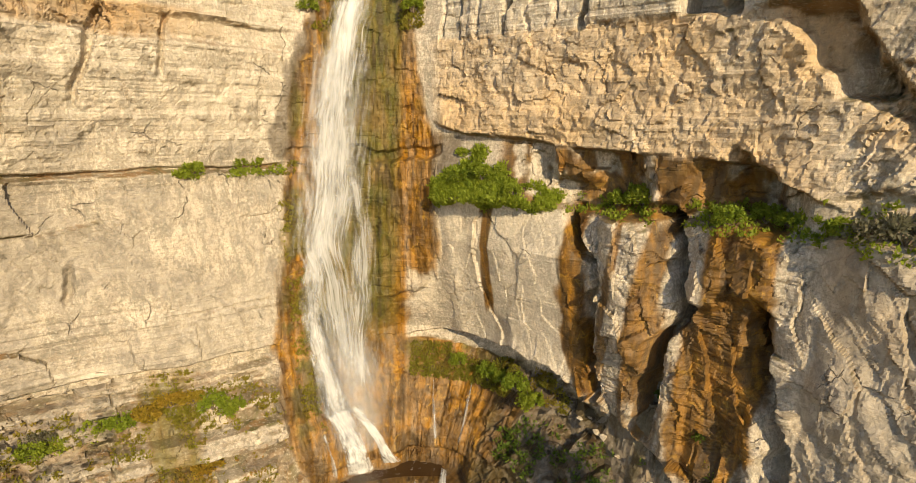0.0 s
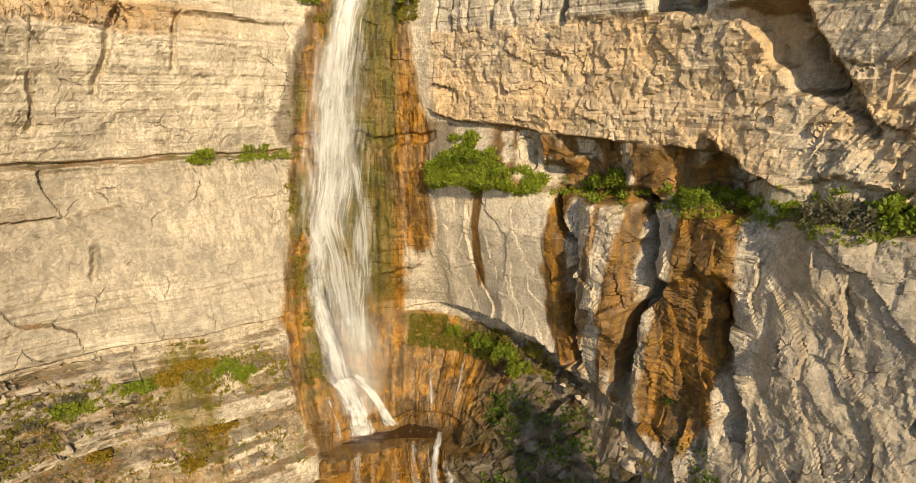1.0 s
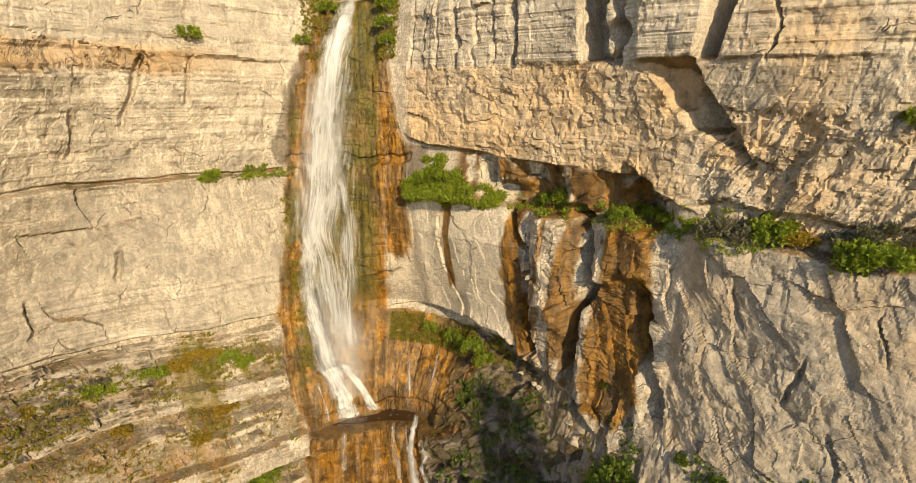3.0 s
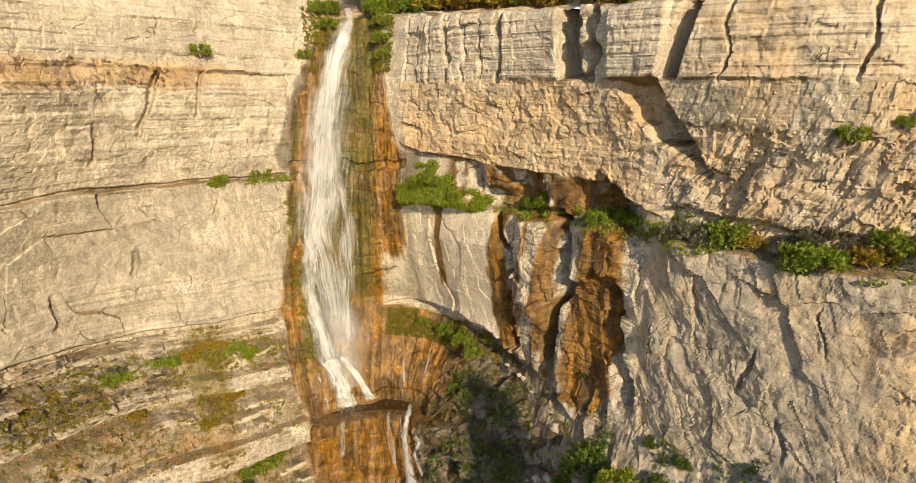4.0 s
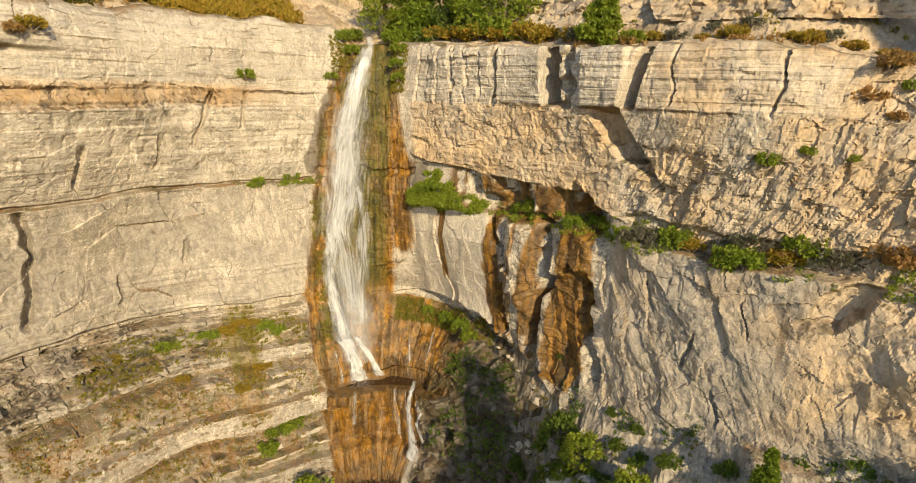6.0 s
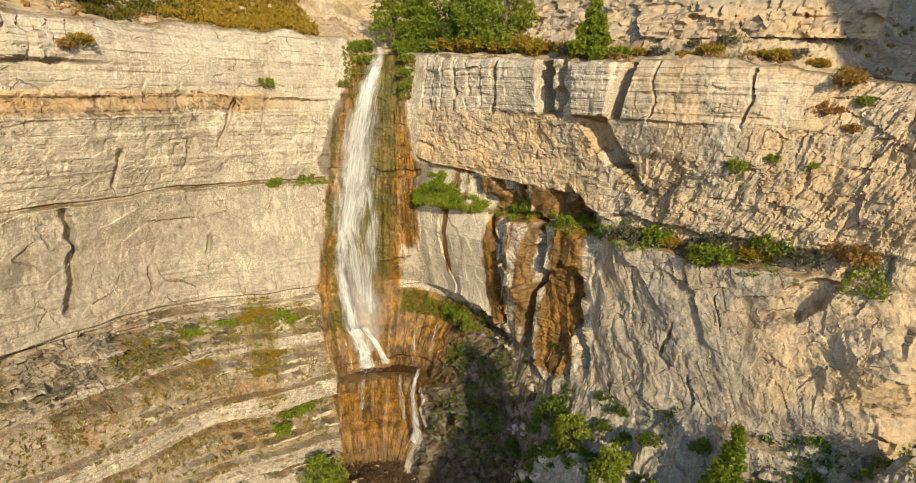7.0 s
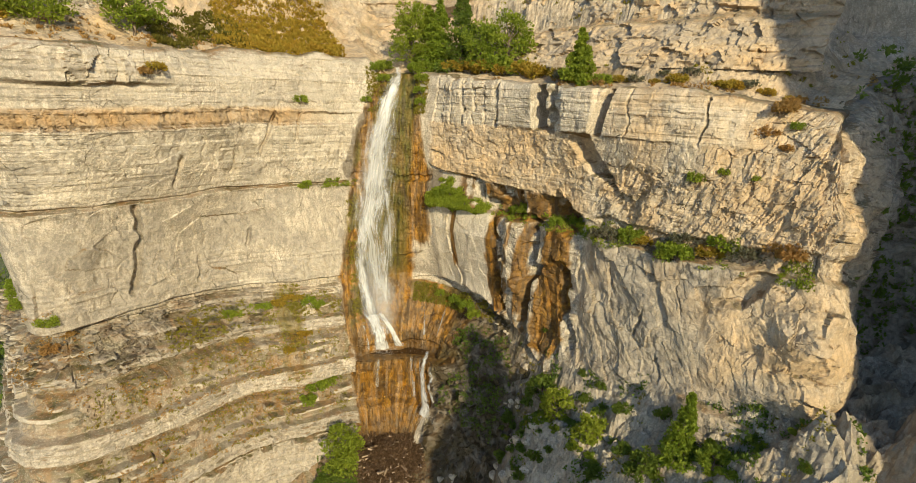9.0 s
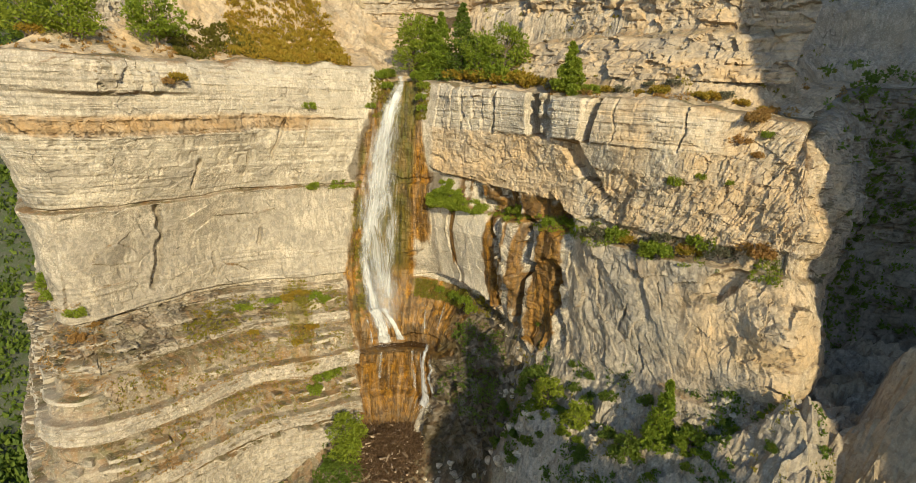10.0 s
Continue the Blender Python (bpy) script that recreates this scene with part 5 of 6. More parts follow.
def ribbon(name, knots, material, parent, shift=0.0, rows=90, cols=14, bulge=0.18, seed=0, label=""):
    """A sheet of water down the cliff: knots of (z, s, half width, distance in front of the rock), top first."""
    zs = np.array([k[0] for k in knots], float)
    t = np.linspace(0, 1, rows)
    length = np.r_[0, np.cumsum(np.abs(np.diff(zs)) + 0.3)]
    u = t * length[-1]
    z, s, w, out = (np.interp(u, length, [k[i] for k in knots]) for i in range(4))
    k = np.ones(9) / 9
    s, w, out = (np.convolve(np.pad(v, 4, mode="edge"), k, "valid") for v in (s, w, out))
    base = table(s, z)
    full = relief(s, z)[0]
    front = np.convolve(np.pad(np.maximum(full, base), 6, mode="edge"), np.ones(13) / 13, "valid")
    a = np.linspace(-1, 1, cols)
    S = s[:, None] + w[:, None] * a[None, :] + 0.12 * fbm(u[:, None] / 1.5 + 0 * a, a[None, :] * 2 + 0 * u[:, None], 131 + seed, 2)
    rock_here = relief(S, np.repeat(z[:, None], cols, 1))[0]
    O = np.maximum(front[:, None] + out[:, None] + bulge * w[:, None] * (1 - a[None, :] ** 2), rock_here + 0.08) + shift
    P = on_wall(S, np.repeat(z[:, None], cols, 1), O)
    edge = np.clip(1 - np.abs(a), 0, 1)[None, :] ** 0.7 * np.clip(np.minimum(t * 14 + 0.35, (1 - t) * 10 + 0.5), 0, 1)[:, None]
    colour = np.stack([edge, edge, edge, np.ones_like(edge)], -1)
    mesh = mesh_from_grid(P, np.ones((rows - 1, cols - 1), bool), name, {"edge": colour})
    mesh.shade_smooth()
    layer = mesh.uv_layers.new(name="flow")
    index = np.empty(len(mesh.loops), np.int32)
    mesh.loops.foreach_get("vertex_index", index)
    uu = np.stack([np.repeat((w[:, None] * a[None, :]) / 2.2, 1, 0) + seed * 3.7, np.repeat(u[:, None], cols, 1)], -1).reshape(-1, 2)
    layer.data.foreach_set("uv", uu[index].astype(np.float32).ravel())
    mesh.materials.append(material)
    return part(name, mesh, parent, label)


MAIN = [(49.1, -1.2, 0.5, 0.1), (48.2, -1.1, 0.6, 0.1), (46.5, -1.8, 0.85, 0.15), (44, -2.7, 1.2, 0.12), (41, -3.2, 1.45, 0.16), (38, -3.6, 1.75, 0.2), (35.5, -3.9, 2.0, 0.22), (33, -4.2, 1.95, 0.25),
        (31, -4.7, 1.5, 0.25), (29, -5.2, 1.0, 0.2), (27, -5.6, 0.8, 0.2), (25, -5.6, 0.75, 0.25), (22.5, -5.2, 0.9, 0.35), (20.5, -4.8, 1.15, 0.4), (19.2, -4.5, 1.3, 0.35)]
waterfall = tagged(new("waterfall"), "tall white waterfall in soft streaks down stained rock", "waterfall")
ribbon("water_sheet", MAIN, water_thick, waterfall, 0.0, 220, 22, seed=1)
ribbon("water_sheet", [(z, s + 0.15, w * 0.72, o) for z, s, w, o in MAIN], water_thick, waterfall, 0.1, 220, 16, seed=2)
ribbon("water_veil", [(z, s + 0.2, w * 1.45 + 0.1, o) for z, s, w, o in MAIN[2:9]] + [(28, -3.9, 2.2, 0.3), (25, -3.6, 1.9, 0.3), (22, -3.6, 1.6, 0.3)], water_thin, waterfall, 0.1, 160, 26, seed=3)
ribbon("water_veil", [(35, -2.4, 0.5, 0.2), (31, -1.9, 0.9, 0.2), (27, -2.1, 1.2, 0.2), (23, -2.4, 1.2, 0.2), (20.5, -2.2, 1.0, 0.2)], water_thin, waterfall, 0.05, 120, 18, seed=4)
for k, (shift, wide) in enumerate(((0.5, 1.0), (0.9, 1.3), (1.3, 1.1))):
    ribbon("spray", [(26.5, -4.2, 0.9 * wide, 0.3), (24, -3.6, 1.6 * wide, 0.4), (21.5, -3.2, 2.4 * wide, 0.5), (19.5, -3.0, 2.6 * wide, 0.5), (18.0, -3.2, 2.0 * wide, 0.4)], water_mist, waterfall, shift, 60, 16, 0.5, seed=40 + k)
cascade = tagged(new("cascade"), "short white cascade splitting over an orange ledge", "waterfall")
ribbon("water_sheet", [(19.6, -4.6, 0.9, 0.3), (18.6, -4.1, 0.85, 0.3), (17.2, -3.6, 0.95, 0.25), (16, -3.3, 1.1, 0.2), (14.9, -3.0, 1.25, 0.2)], water_cascade, cascade, 0.1, 60, 12, seed=5)
ribbon("water_sheet", [(19.4, -3.2, 0.45, 0.2), (18.4, -2.3, 0.42, 0.2), (17.0, -1.4, 0.5, 0.2), (15.9, -0.8, 0.75, 0.2), (15.1, -0.2, 1.0, 0.15)], water_cascade, cascade, 0.1, 60, 8, seed=6)
lower_fall = tagged(new("lower_waterfall"), "narrow white water falling from the orange step into shade", "waterfall")
ribbon("water_sheet", [(14.9, 4.6, 0.3, 0.1), (14, 5.5, 0.55, 0.35), (12.5, 6.2, 0.75, 0.8), (10.5, 6.5, 0.95, 1.1), (8.6, 6.7, 1.0, 1.2), (7.5, 6.8, 1.3, 1.1)], water_cascade, lower_fall, 0.15, 80, 10, seed=7)
ribbon("water_sheet", [(13.6, 7.6, 0.12, 0.1), (12, 7.3, 0.22, 0.2), (10.5, 7.2, 0.3, 0.3), (9, 7.3, 0.3, 0.3)], water_cascade, lower_fall, 0.2, 50, 8, seed=8)
trickle_label = "thin threads of water running down orange rock"
for k, knots in enumerate(([(20.4, 2.6, 0.1, 0.05), (18.5, 3.0, 0.2, 0.05), (16.6, 3.5, 0.25, 0.05)], [(20.4, 5.2, 0.1, 0.05), (18.4, 5.4, 0.18, 0.05), (16.8, 5.6, 0.2, 0.05)],
                           [(14.2, -3.8, 0.3, 0.05), (12, -3.8, 0.35, 0.05), (9.6, -3.7, 0.4, 0.05)], [(14.2, 2.4, 0.4, 0.05), (11, 2.4, 0.5, 0.05), (8, 2.4, 0.5, 0.05)],
                           [(14.2, 4.0, 0.2, 0.05), (11, 4.0, 0.25, 0.05), (8.5, 4.0, 0.3, 0.05)], [(18.6, -5.9, 0.15, 0.05), (16.8, -5.4, 0.2, 0.05), (15, -5.0, 0.2, 0.05)])):
    trickle = tagged(new("trickle"), trickle_label, "waterfall", "trickles over the orange ledges")
    ribbon("water_veil", knots, water_thin, trickle, 0.04, 40, 8, seed=10 + k)


def droplets(name, centre, size, count, drop, seed, parent):
    """Spray: many tiny drops about a centre."""
    r = np.random.default_rng(seed)
    p = np.array(centre) + r.normal(size=(count, 3)) * np.array(size)
    a, b = r.normal(size=(count, 3)), r.normal(size=(count, 3))
    d = drop * r.uniform(0.4, 1.3, (count, 1))
    verts = np.stack([p + a * d, p + b * d, p - (a + b) * d * 0.7], 1).reshape(-1, 3)
    i = np.arange(count) * 3
    return part(name, data_mesh(name, verts.tolist(), np.stack([i, i + 1, i + 2], 1).tolist(), spray_mat), parent)


spray_mat = Nodes("spray", 0.5).paint((0.85, 0.85, 0.83)).mat
droplets("spray", at_cliff(-3.4, 20.6, 1.3), (0.9, 0.5, 1.4), 16000, 0.0065, 3, waterfall)
droplets("spray", at_cliff(-2.0, 22.5, 1.0), (1.0, 0.5, 1.6), 10000, 0.006, 4, waterfall)
droplets("spray", at_cliff(-3.1, 15.0, 0.9), (0.8, 0.4, 0.3), 3000, 0.008, 5, cascade)
droplets("spray", at_cliff(7.4, 7.3, 1.0), (0.6, 0.4, 0.5), 3000, 0.008, 6, lower_fall)


def pool(name, label, s_from, s_to, z, reach):
    """A shallow sheet of water on a ledge."""
    n = 40
    s = np.linspace(s_from, s_to, n)
    w = np.sin(np.linspace(0.05, math.pi - 0.05, n)) ** 0.5
    rock_off = table(s, 0 * s + z + 0.4)
    rows = [on_wall(s, 0 * s + z - 0.02 * k, rock_off - 0.6 + reach * w * k / 6) for k in range(7)]
    mesh = mesh_from_grid(np.stack(rows, 0), np.ones((6, n - 1), bool), name, {})
    mesh.shade_smooth()
    mesh.materials.append(pool_mat)
    tagged(new(name, mesh), label, "water", kind="structure")


pool("water", "shallow dark pool with foam on the orange ledge", -5.5, 6.0, 14.55, 1.9)


# ---------------------------------------------------------------- trees and shrubs above the cliff
top_group = "trees along the cliff's upper edge"
put(tagged(broad_tree("broadleaf_tree", "bright green broadleaf tree leaning over the fall's lip", 7.4, 2.7, leaf_fresh, 21, 46, 90, 0.22), group=top_group), at_upland(-4.9, 40.6), 1, 20)
put(tagged(conifer("juniper", "dark green juniper at the cliff edge", 7.8, 2.6, leaf_fresh, 22, 17, 56), group=top_group), at_upland(-1.4, 40.6), 1, 70)
put(tagged(conifer("juniper", "dense green juniper with ragged top behind the cliff edge", 8.8, 2.8, leaf_dark, 23, 18, 56), group=top_group), at_upland(1.4, 39.6), 1, 160)
put(tagged(broad_tree("broadleaf_tree", "rounded olive tree above the capping blocks", 5.6, 2.7, leaf_fresh, 24, 36, 90, 0.22), group=top_group), at_upland(3.6, 37.6), 1, 0)
put(tagged(conifer("juniper", "small bright juniper standing alone on the ledge", 5.0, 2.0, leaf_fresh, 25, 14, 70), group=top_group), at_upland(13.6, 25.6), 1, 0)
put(tagged(broad_tree("broadleaf_tree", "light green bushy tree on the western slope", 5.0, 2.7, leaf_fresh, 26, 34, 90, 0.22), group=top_group), at_upland(-26.2, 20.5), 1, 0)
put(tagged(broad_tree("broadleaf_tree", "dark green bushy tree at the cliff's western corner", 5.0, 3.0, leaf_fresh, 27, 36, 90, 0.22), group=top_group), at_upland(-33.4, 13.5), 1, 0)
put(tagged(broad_tree("broadleaf_tree", "low dark spreading tree near the western corner", 4.0, 2.8, leaf_fresh, 28, 32, 90, 0.22), group=top_group), at_upland(-30.4, 14.8), 1, 0)

put(tagged(broad_tree("broadleaf_tree", "yellow-green bushy tree beside the junipers", 5.2, 2.5, leaf_fresh, 29, 34, 90, 0.22), group=top_group), at_upland(6.8, 35.4), 1, 0)
put(tagged(conifer("juniper", "mid-green juniper between broadleaf trees", 6.6, 2.4, leaf_fresh, 30, 15, 56), group=top_group), at_upland(-3.0, 42.6), 1, 0)
green_shrub = shrub("shrub", "leafy green shrub on a rock ledge", 1.0, 1.3, 20, 60, 0.15, leaf_fresh, 31)
gold_shrub = shrub("shrub", "olive and gold brushy shrub on dry soil", 1.1, 1.1, 20, 60, 0.15, leaf_gold, 32)
sage_shrub = shrub("shrub", "grey-green wiry shrub with bare twigs", 1.0, 1.0, 18, 34, 0.14, leaf_sage, 33)
dry_shrub = shrub("shrub", "dry rust-brown brush on the ledge", 1.0, 0.9, 16, 46, 0.16, leaf_dry, 34)
dark_shrub = shrub("shrub", "dark green shrub growing among shaded rocks", 1.1, 1.3, 20, 60, 0.16, leaf_dark, 35)
spread(green_shrub, "green shrubs on the ledges", [
    (at_upland(5.8, 35.2), 1.7, 0), (at_upland(7.4, 33.8), 1.6, 90), (at_upland(-3.2, 39.2), 1.3, 30), (at_upland(15.6, 24.4), 0.9, 10), (at_upland(-7.9, 40.2), 1.0, 50),
    (at_cliff(-11.9, 35.7, 0.1), 0.55, 0), (at_cliff(-9.0, 35.8, 0.1), 0.5, 40), (at_cliff(-8.0, 35.8, 0.1), 0.5, 80), (at_cliff(-12.8, 44.8, 0.1), 0.75, 10),
    (at_cliff(-20.8, 21.2, 0.2), 0.75, 15), (at_cliff(-19.4, 21.1, 0.2), 0.8, 65), (at_cliff(-18.2, 21.2, 0.2), 0.85, 95), (at_cliff(-16.9, 21.4, 0.2), 0.8, 200), (at_cliff(-12.2, 21.6, 0.2), 0.85, 230), (at_cliff(-11.3, 21.3, 0.2), 0.8, 270),
    (at_cliff(-12.4, 11.4, 0.3), 1.15, 15), (at_cliff(-11.2, 11.7, 0.3), 1.2, 130), (at_cliff(-9.9, 11.9, 0.2), 0.9, 60), (at_cliff(-13.6, 10.6, 0.3), 1.0, 300),
    (at_cliff(29.3, 34.2, 0.1), 1.25, 40), (at_cliff(33.2, 33.8, 0.2), 1.2, 10), (at_cliff(34.2, 33.9, 0.2), 1.2, 170), (at_cliff(37.0, 35.0, 0.2), 1.35, 80), (at_cliff(34.4, 40.4, 0.1), 0.8, 30), (at_cliff(36.3, 41.2, 0.1), 0.5, 90),
    (at_cliff(16.3, 34.3, 0.1), 1.0, 0), (at_cliff(15.0, 34.2, 0.1), 0.7, 70), (at_cliff(17.6, 34.1, 0.1), 0.6, 70), (at_cliff(20.8, 34.0, 0.2), 0.75, 0), (at_cliff(22.0, 34.0, 0.2), 0.8, 90), (at_cliff(25.4, 34.1, 0.1), 0.7, 33), (at_cliff(23.2, 34.0, 0.1), 0.6, 133),
    (at_cliff(6.0, 35.0, 0.2), 0.8, 0), (at_cliff(7.6, 35.3, 0.2), 0.8, 140), (at_cliff(9.6, 34.5, 0.2), 0.6, 200),
    (at_cliff(-2.6, 47.4, 0.1), 0.8, 15), (at_cliff(-4.6, 45.0, 0.0), 0.65, 15), (at_cliff(1.5, 47.6, 0.1), 0.85, 95), (at_cliff(1.7, 46.2, 0.1), 0.8, 195), (at_cliff(1.9, 45.0, 0.1), 0.7, 215), (at_cliff(0.6, 48.6, 0.2), 1.0, 115), (at_cliff(-3.2, 48.6, 0.1), 0.9, 45),
    (at_cliff(4.0, 21.2, 0.1), 0.7, 5), (at_cliff(6.0, 21.0, 0.2), 0.8, 75), (at_cliff(7.6, 20.9, 0.2), 0.8, 155), (at_cliff(9.0, 21.2, 0.2), 0.9, 185), (at_cliff(10.4, 20.6, 0.2), 0.9, 225),
    (at_cliff(-37.7, 25.4, 0.1), 0.85, 0), (at_cliff(-40.5, 27.0, 0.1), 0.9, 50), (at_cliff(-43, 28.0, 0.1), 0.9, 150), (at_cliff(-46, 26.4, 0.1), 1.0, 250),
    (at_cliff(40.4, 45.0, 0.1), 0.55, 20), (at_cliff(38.6, 41.0, 0.0), 0.4, 20)])
spread(gold_shrub, "golden shrubs along the upper edge", [
    (at_upland(8.9, 32.6), 1.5, 0), (at_upland(10.0, 31.4), 1.3, 120), (at_upland(4.6, 35.6), 1.4, 60), (at_upland(2.8, 36.9), 1.3, 200), (at_upland(0.6, 38.0), 1.3, 240), (at_upland(12.2, 28.4), 1.1, 20), (at_upland(6.6, 34.0), 1.2, 20),
    (at_upland(17.2, 24.6), 0.7, 20), (at_upland(19.9, 22.9), 0.5, 100), (at_upland(21.5, 21.9), 0.9, 170), (at_upland(24.6, 20.6), 0.6, 210), (at_upland(25.6, 20.4), 0.9, 250), (at_upland(28.4, 20.2), 0.7, 310), (at_upland(30.2, 19.9), 0.5, 10),
    (at_cliff(-13.2, 22.0, 0.1), 0.7, 0), (at_cliff(-19.8, 18.2, 0.1), 0.6, 0), (at_cliff(-13.0, 17.9, 0.1), 0.8, 50), (at_cliff(-15.2, 16.8, 0.1), 0.7, 150), (at_cliff(-24.5, 21.4, 0.1), 0.7, 250),
    (at_cliff(-15.6, 21.7, 0.1), 0.8, 200), (at_cliff(-14.4, 22.2, 0.1), 0.7, 10), (at_cliff(36.2, 34.2, 0.2), 1.0, 0), (at_cliff(30.6, 34.2, 0.1), 0.8, 0), (at_upland(-32.0, 12.6), 0.9, 10), (at_cliff(-28.4, 47.2, 0.2), 0.8, 10)])
spread(sage_shrub, "grey shrubs on the eastern ledge", [
    (at_cliff(27.6, 34.2, 0.1), 1.25, 0), (at_cliff(26.6, 34.2, 0.1), 1.0, 90), (at_cliff(33.9, 35.0, 0.1), 1.2, 180), (at_cliff(32.4, 34.4, 0.1), 0.9, 200), (at_cliff(38.8, 34.6, 0.2), 1.3, 70),
    (at_upland(12.4, 27.2), 1.2, 0), (at_upland(18.6, 24.2), 0.9, 30), (at_upland(22.8, 22.4), 0.8, 30), (at_upland(27.0, 20.8), 0.9, 130), (at_upland(20.8, 23.4), 0.6, 230), (at_cliff(-20.2, 21.6, 0.1), 0.7, 0), (at_cliff(-22.4, 21.3, 0.1), 0.7, 120)])
spread(dry_shrub, "dry brown brush on the eastern corner", [
    (at_cliff(39.3, 46.2, 0.2), 1.1, 0), (at_cliff(38.6, 44.4, 0.1), 0.9, 90), (at_upland(29.6, 18.6), 0.7, 0), (at_upland(31.0, 20.0), 0.8, 200), (at_cliff(41.6, 35.4, 0.2), 1.4, 0), (at_cliff(40.8, 35.6, 0.3), 1.1, 80),
    (at_cliff(35.6, 34.6, 0.1), 0.9, 20), (at_cliff(42.4, 36.0, 0.2), 0.9, 170), (at_cliff(40.2, 43.4, 0.1), 0.6, 170), (at_upland(9.4, 32.0), 0.9, 0), (at_upland(15.0, 24.0), 0.8, 60), (at_cliff(-36.2, 23.6, 0.2), 0.8, 0), (at_cliff(-38.4, 22.8, 0.2), 0.9, 60), (at_cliff(-29.4, 47.0, 0.2), 0.7, 90)])


# ---------------------------------------------------------------- brush, grass and litter that nobody could count
def tufts(name, label, places, material, leaf, per, radius, seed, upward=1.2):
    mesh = leaf_mesh(name, places, np.full(len(places), radius) * np.random.default_rng(seed).uniform(0.6, 1.4, len(places)), per, leaf, material, upward, seed, 0.7)
    return tagged(new(name, mesh), label, "vegetation", kind="stuff")


def on_treads(boxes, seed, need=0.1, shape=None):
    """Random places on the cliff's treads within boxes of (s from, s to, z from, z to, count)."""
    q = np.random.default_rng(seed)
    s = np.concatenate([q.uniform(a, b, n) for a, b, c, d, n in boxes])
    z = np.concatenate([q.uniform(c, d, n) for a, b, c, d, n in boxes])
    o = relief(s, z)[0]
    keep = shape(s, z) if shape else (o - relief(s, z + 0.3)[0] > need) & (fbm(s / 1.5, z / 1.5, 140 + seed, 2) > -0.15)
    return on_wall(s[keep], z[keep], o[keep] + 0.03)


tufts("grass", "olive and green grass on the terraces' treads", on_treads([(-36, -8, 8, 12.2, 1500), (-36, -8, 14.6, 18.6, 1300), (-28, -8.5, 20, 22.6, 2000), (-15.6, -13.0, 13, 24, 900)], 1, 0.06), grass_mat, 0.13, 9, 0.14, 51)
tufts("grass", "dry golden grass on the western terraces", on_treads([(-36, -10, 8, 12.2, 1500), (-36, -10, 14.6, 18.6, 1300), (-44, -34, 18, 27, 900)], 2, 0.06), leaf_dry, 0.12, 8, 0.12, 52)
tufts("grass", "green grass and weeds on the ledge beside the fall", on_treads([(12, 24, 33.6, 34.8, 700), (24, 44, 33.6, 35.6, 1200), (-15, -6.5, 35.4, 36.4, 700)], 3, 0.03), leaf_fresh, 0.14, 10, 0.22, 53)
mound_shape = lambda s, z: (z < 34.6 + 2.1 * np.exp(-((s - 6.6) / 2.3) ** 2) + 1.3 * fbm(s / 0.8, z / 0.8, 150, 3)) & (z > 33.7 + 0.5 * fbm(s / 0.8, z * 0, 151, 2))
tufts("grass", "lush bright green weeds in a ragged mound beside the fall", on_treads([(3.4, 11.6, 33.2, 37.6, 4200)], 6, -9, mound_shape), leaf_bright, 0.16, 15, 0.3, 56, 0.9)
tufts("grass", "mossy green grass under the rock arch", on_treads([(1.0, 12.5, 20.2, 22.4, 2600)], 4, -0.05), grass_mat, 0.11, 9, 0.13, 54)
tufts("brush", "dark green plants clinging to the shaded wet rocks", on_treads([(8.2, 17.5, 9, 19.4, 1300)], 7, 0.05), leaf_dark, 0.18, 10, 0.26, 57, 0.6)
tufts("grass", "green plants hanging beside the fall's lip", on_treads([(0.9, 2.6, 44, 49, 500), (-4.4, -2.6, 44, 49, 300), (-6.9, -5.6, 18, 36, 500)], 5, -0.4), grass_mat, 0.13, 9, 0.14, 55)


def on_upland(x0, x1, y0, y1, count, test, seed):
    q = np.random.default_rng(seed)
    x, y = q.uniform(x0, x1, count), q.uniform(y0, y1, count)
    z, d = upland_height(x, y)
    s = foot_offset(x, y)[0]
    keep = test(s, d, x, y)
    return np.stack([x, y, z + 0.12], -1)[keep]


field = on_upland(-45, -6, 16, 60, 9000, lambda s, d, x, y: (d > 0.9 + 0.8 * fbm(s / 2, d / 2, 161, 2)) & (s > -19.5 + 0.15 * d + 1.5 * fbm(x / 3, y / 3, 162, 2)) & (s < -6.3 + 0.4 * fbm(x, y, 163, 2)) & (d < 15), 61)
tufts("brush", "dense golden-olive brush covering the slope above the cliff", field, leaf_gold, 0.24, 26, 0.5, 62, 0.7)
field = on_upland(-48, -10, 10, 50, 4500, lambda s, d, x, y: (d > 1.5) & (d < 9.5) & (s < -17) & (s > -27 + 0.3 * d) & (fbm(x / 2, y / 2, 164, 2) > -0.45), 63)
tufts("brush", "green and olive brush beside the golden slope", field, leaf_material("leaf_olive", (0.07, 0.075, 0.012), (0.16, 0.15, 0.022)), 0.24, 26, 0.5, 64, 0.7)
field = on_upland(-50, 45, 8, 50, 9000, lambda s, d, x, y: (d > 0.6) & (d < np.where(s > 2, 4.2, 8)) & (fbm(x / 2.5, y / 2.5, 165, 3) > 0.05) & ((s < -20) | (s > 3)), 65)
tufts("grass", "dry straw and weeds along the cliff's upper edge", field, leaf_dry, 0.16, 9, 0.18, 66)
field = on_upland(0, 45, 10, 50, 3000, lambda s, d, x, y: (d > 4) & (d < 16) & (s > 3) & (fbm(x / 2, y / 2, 166, 3) > 0.25), 67)
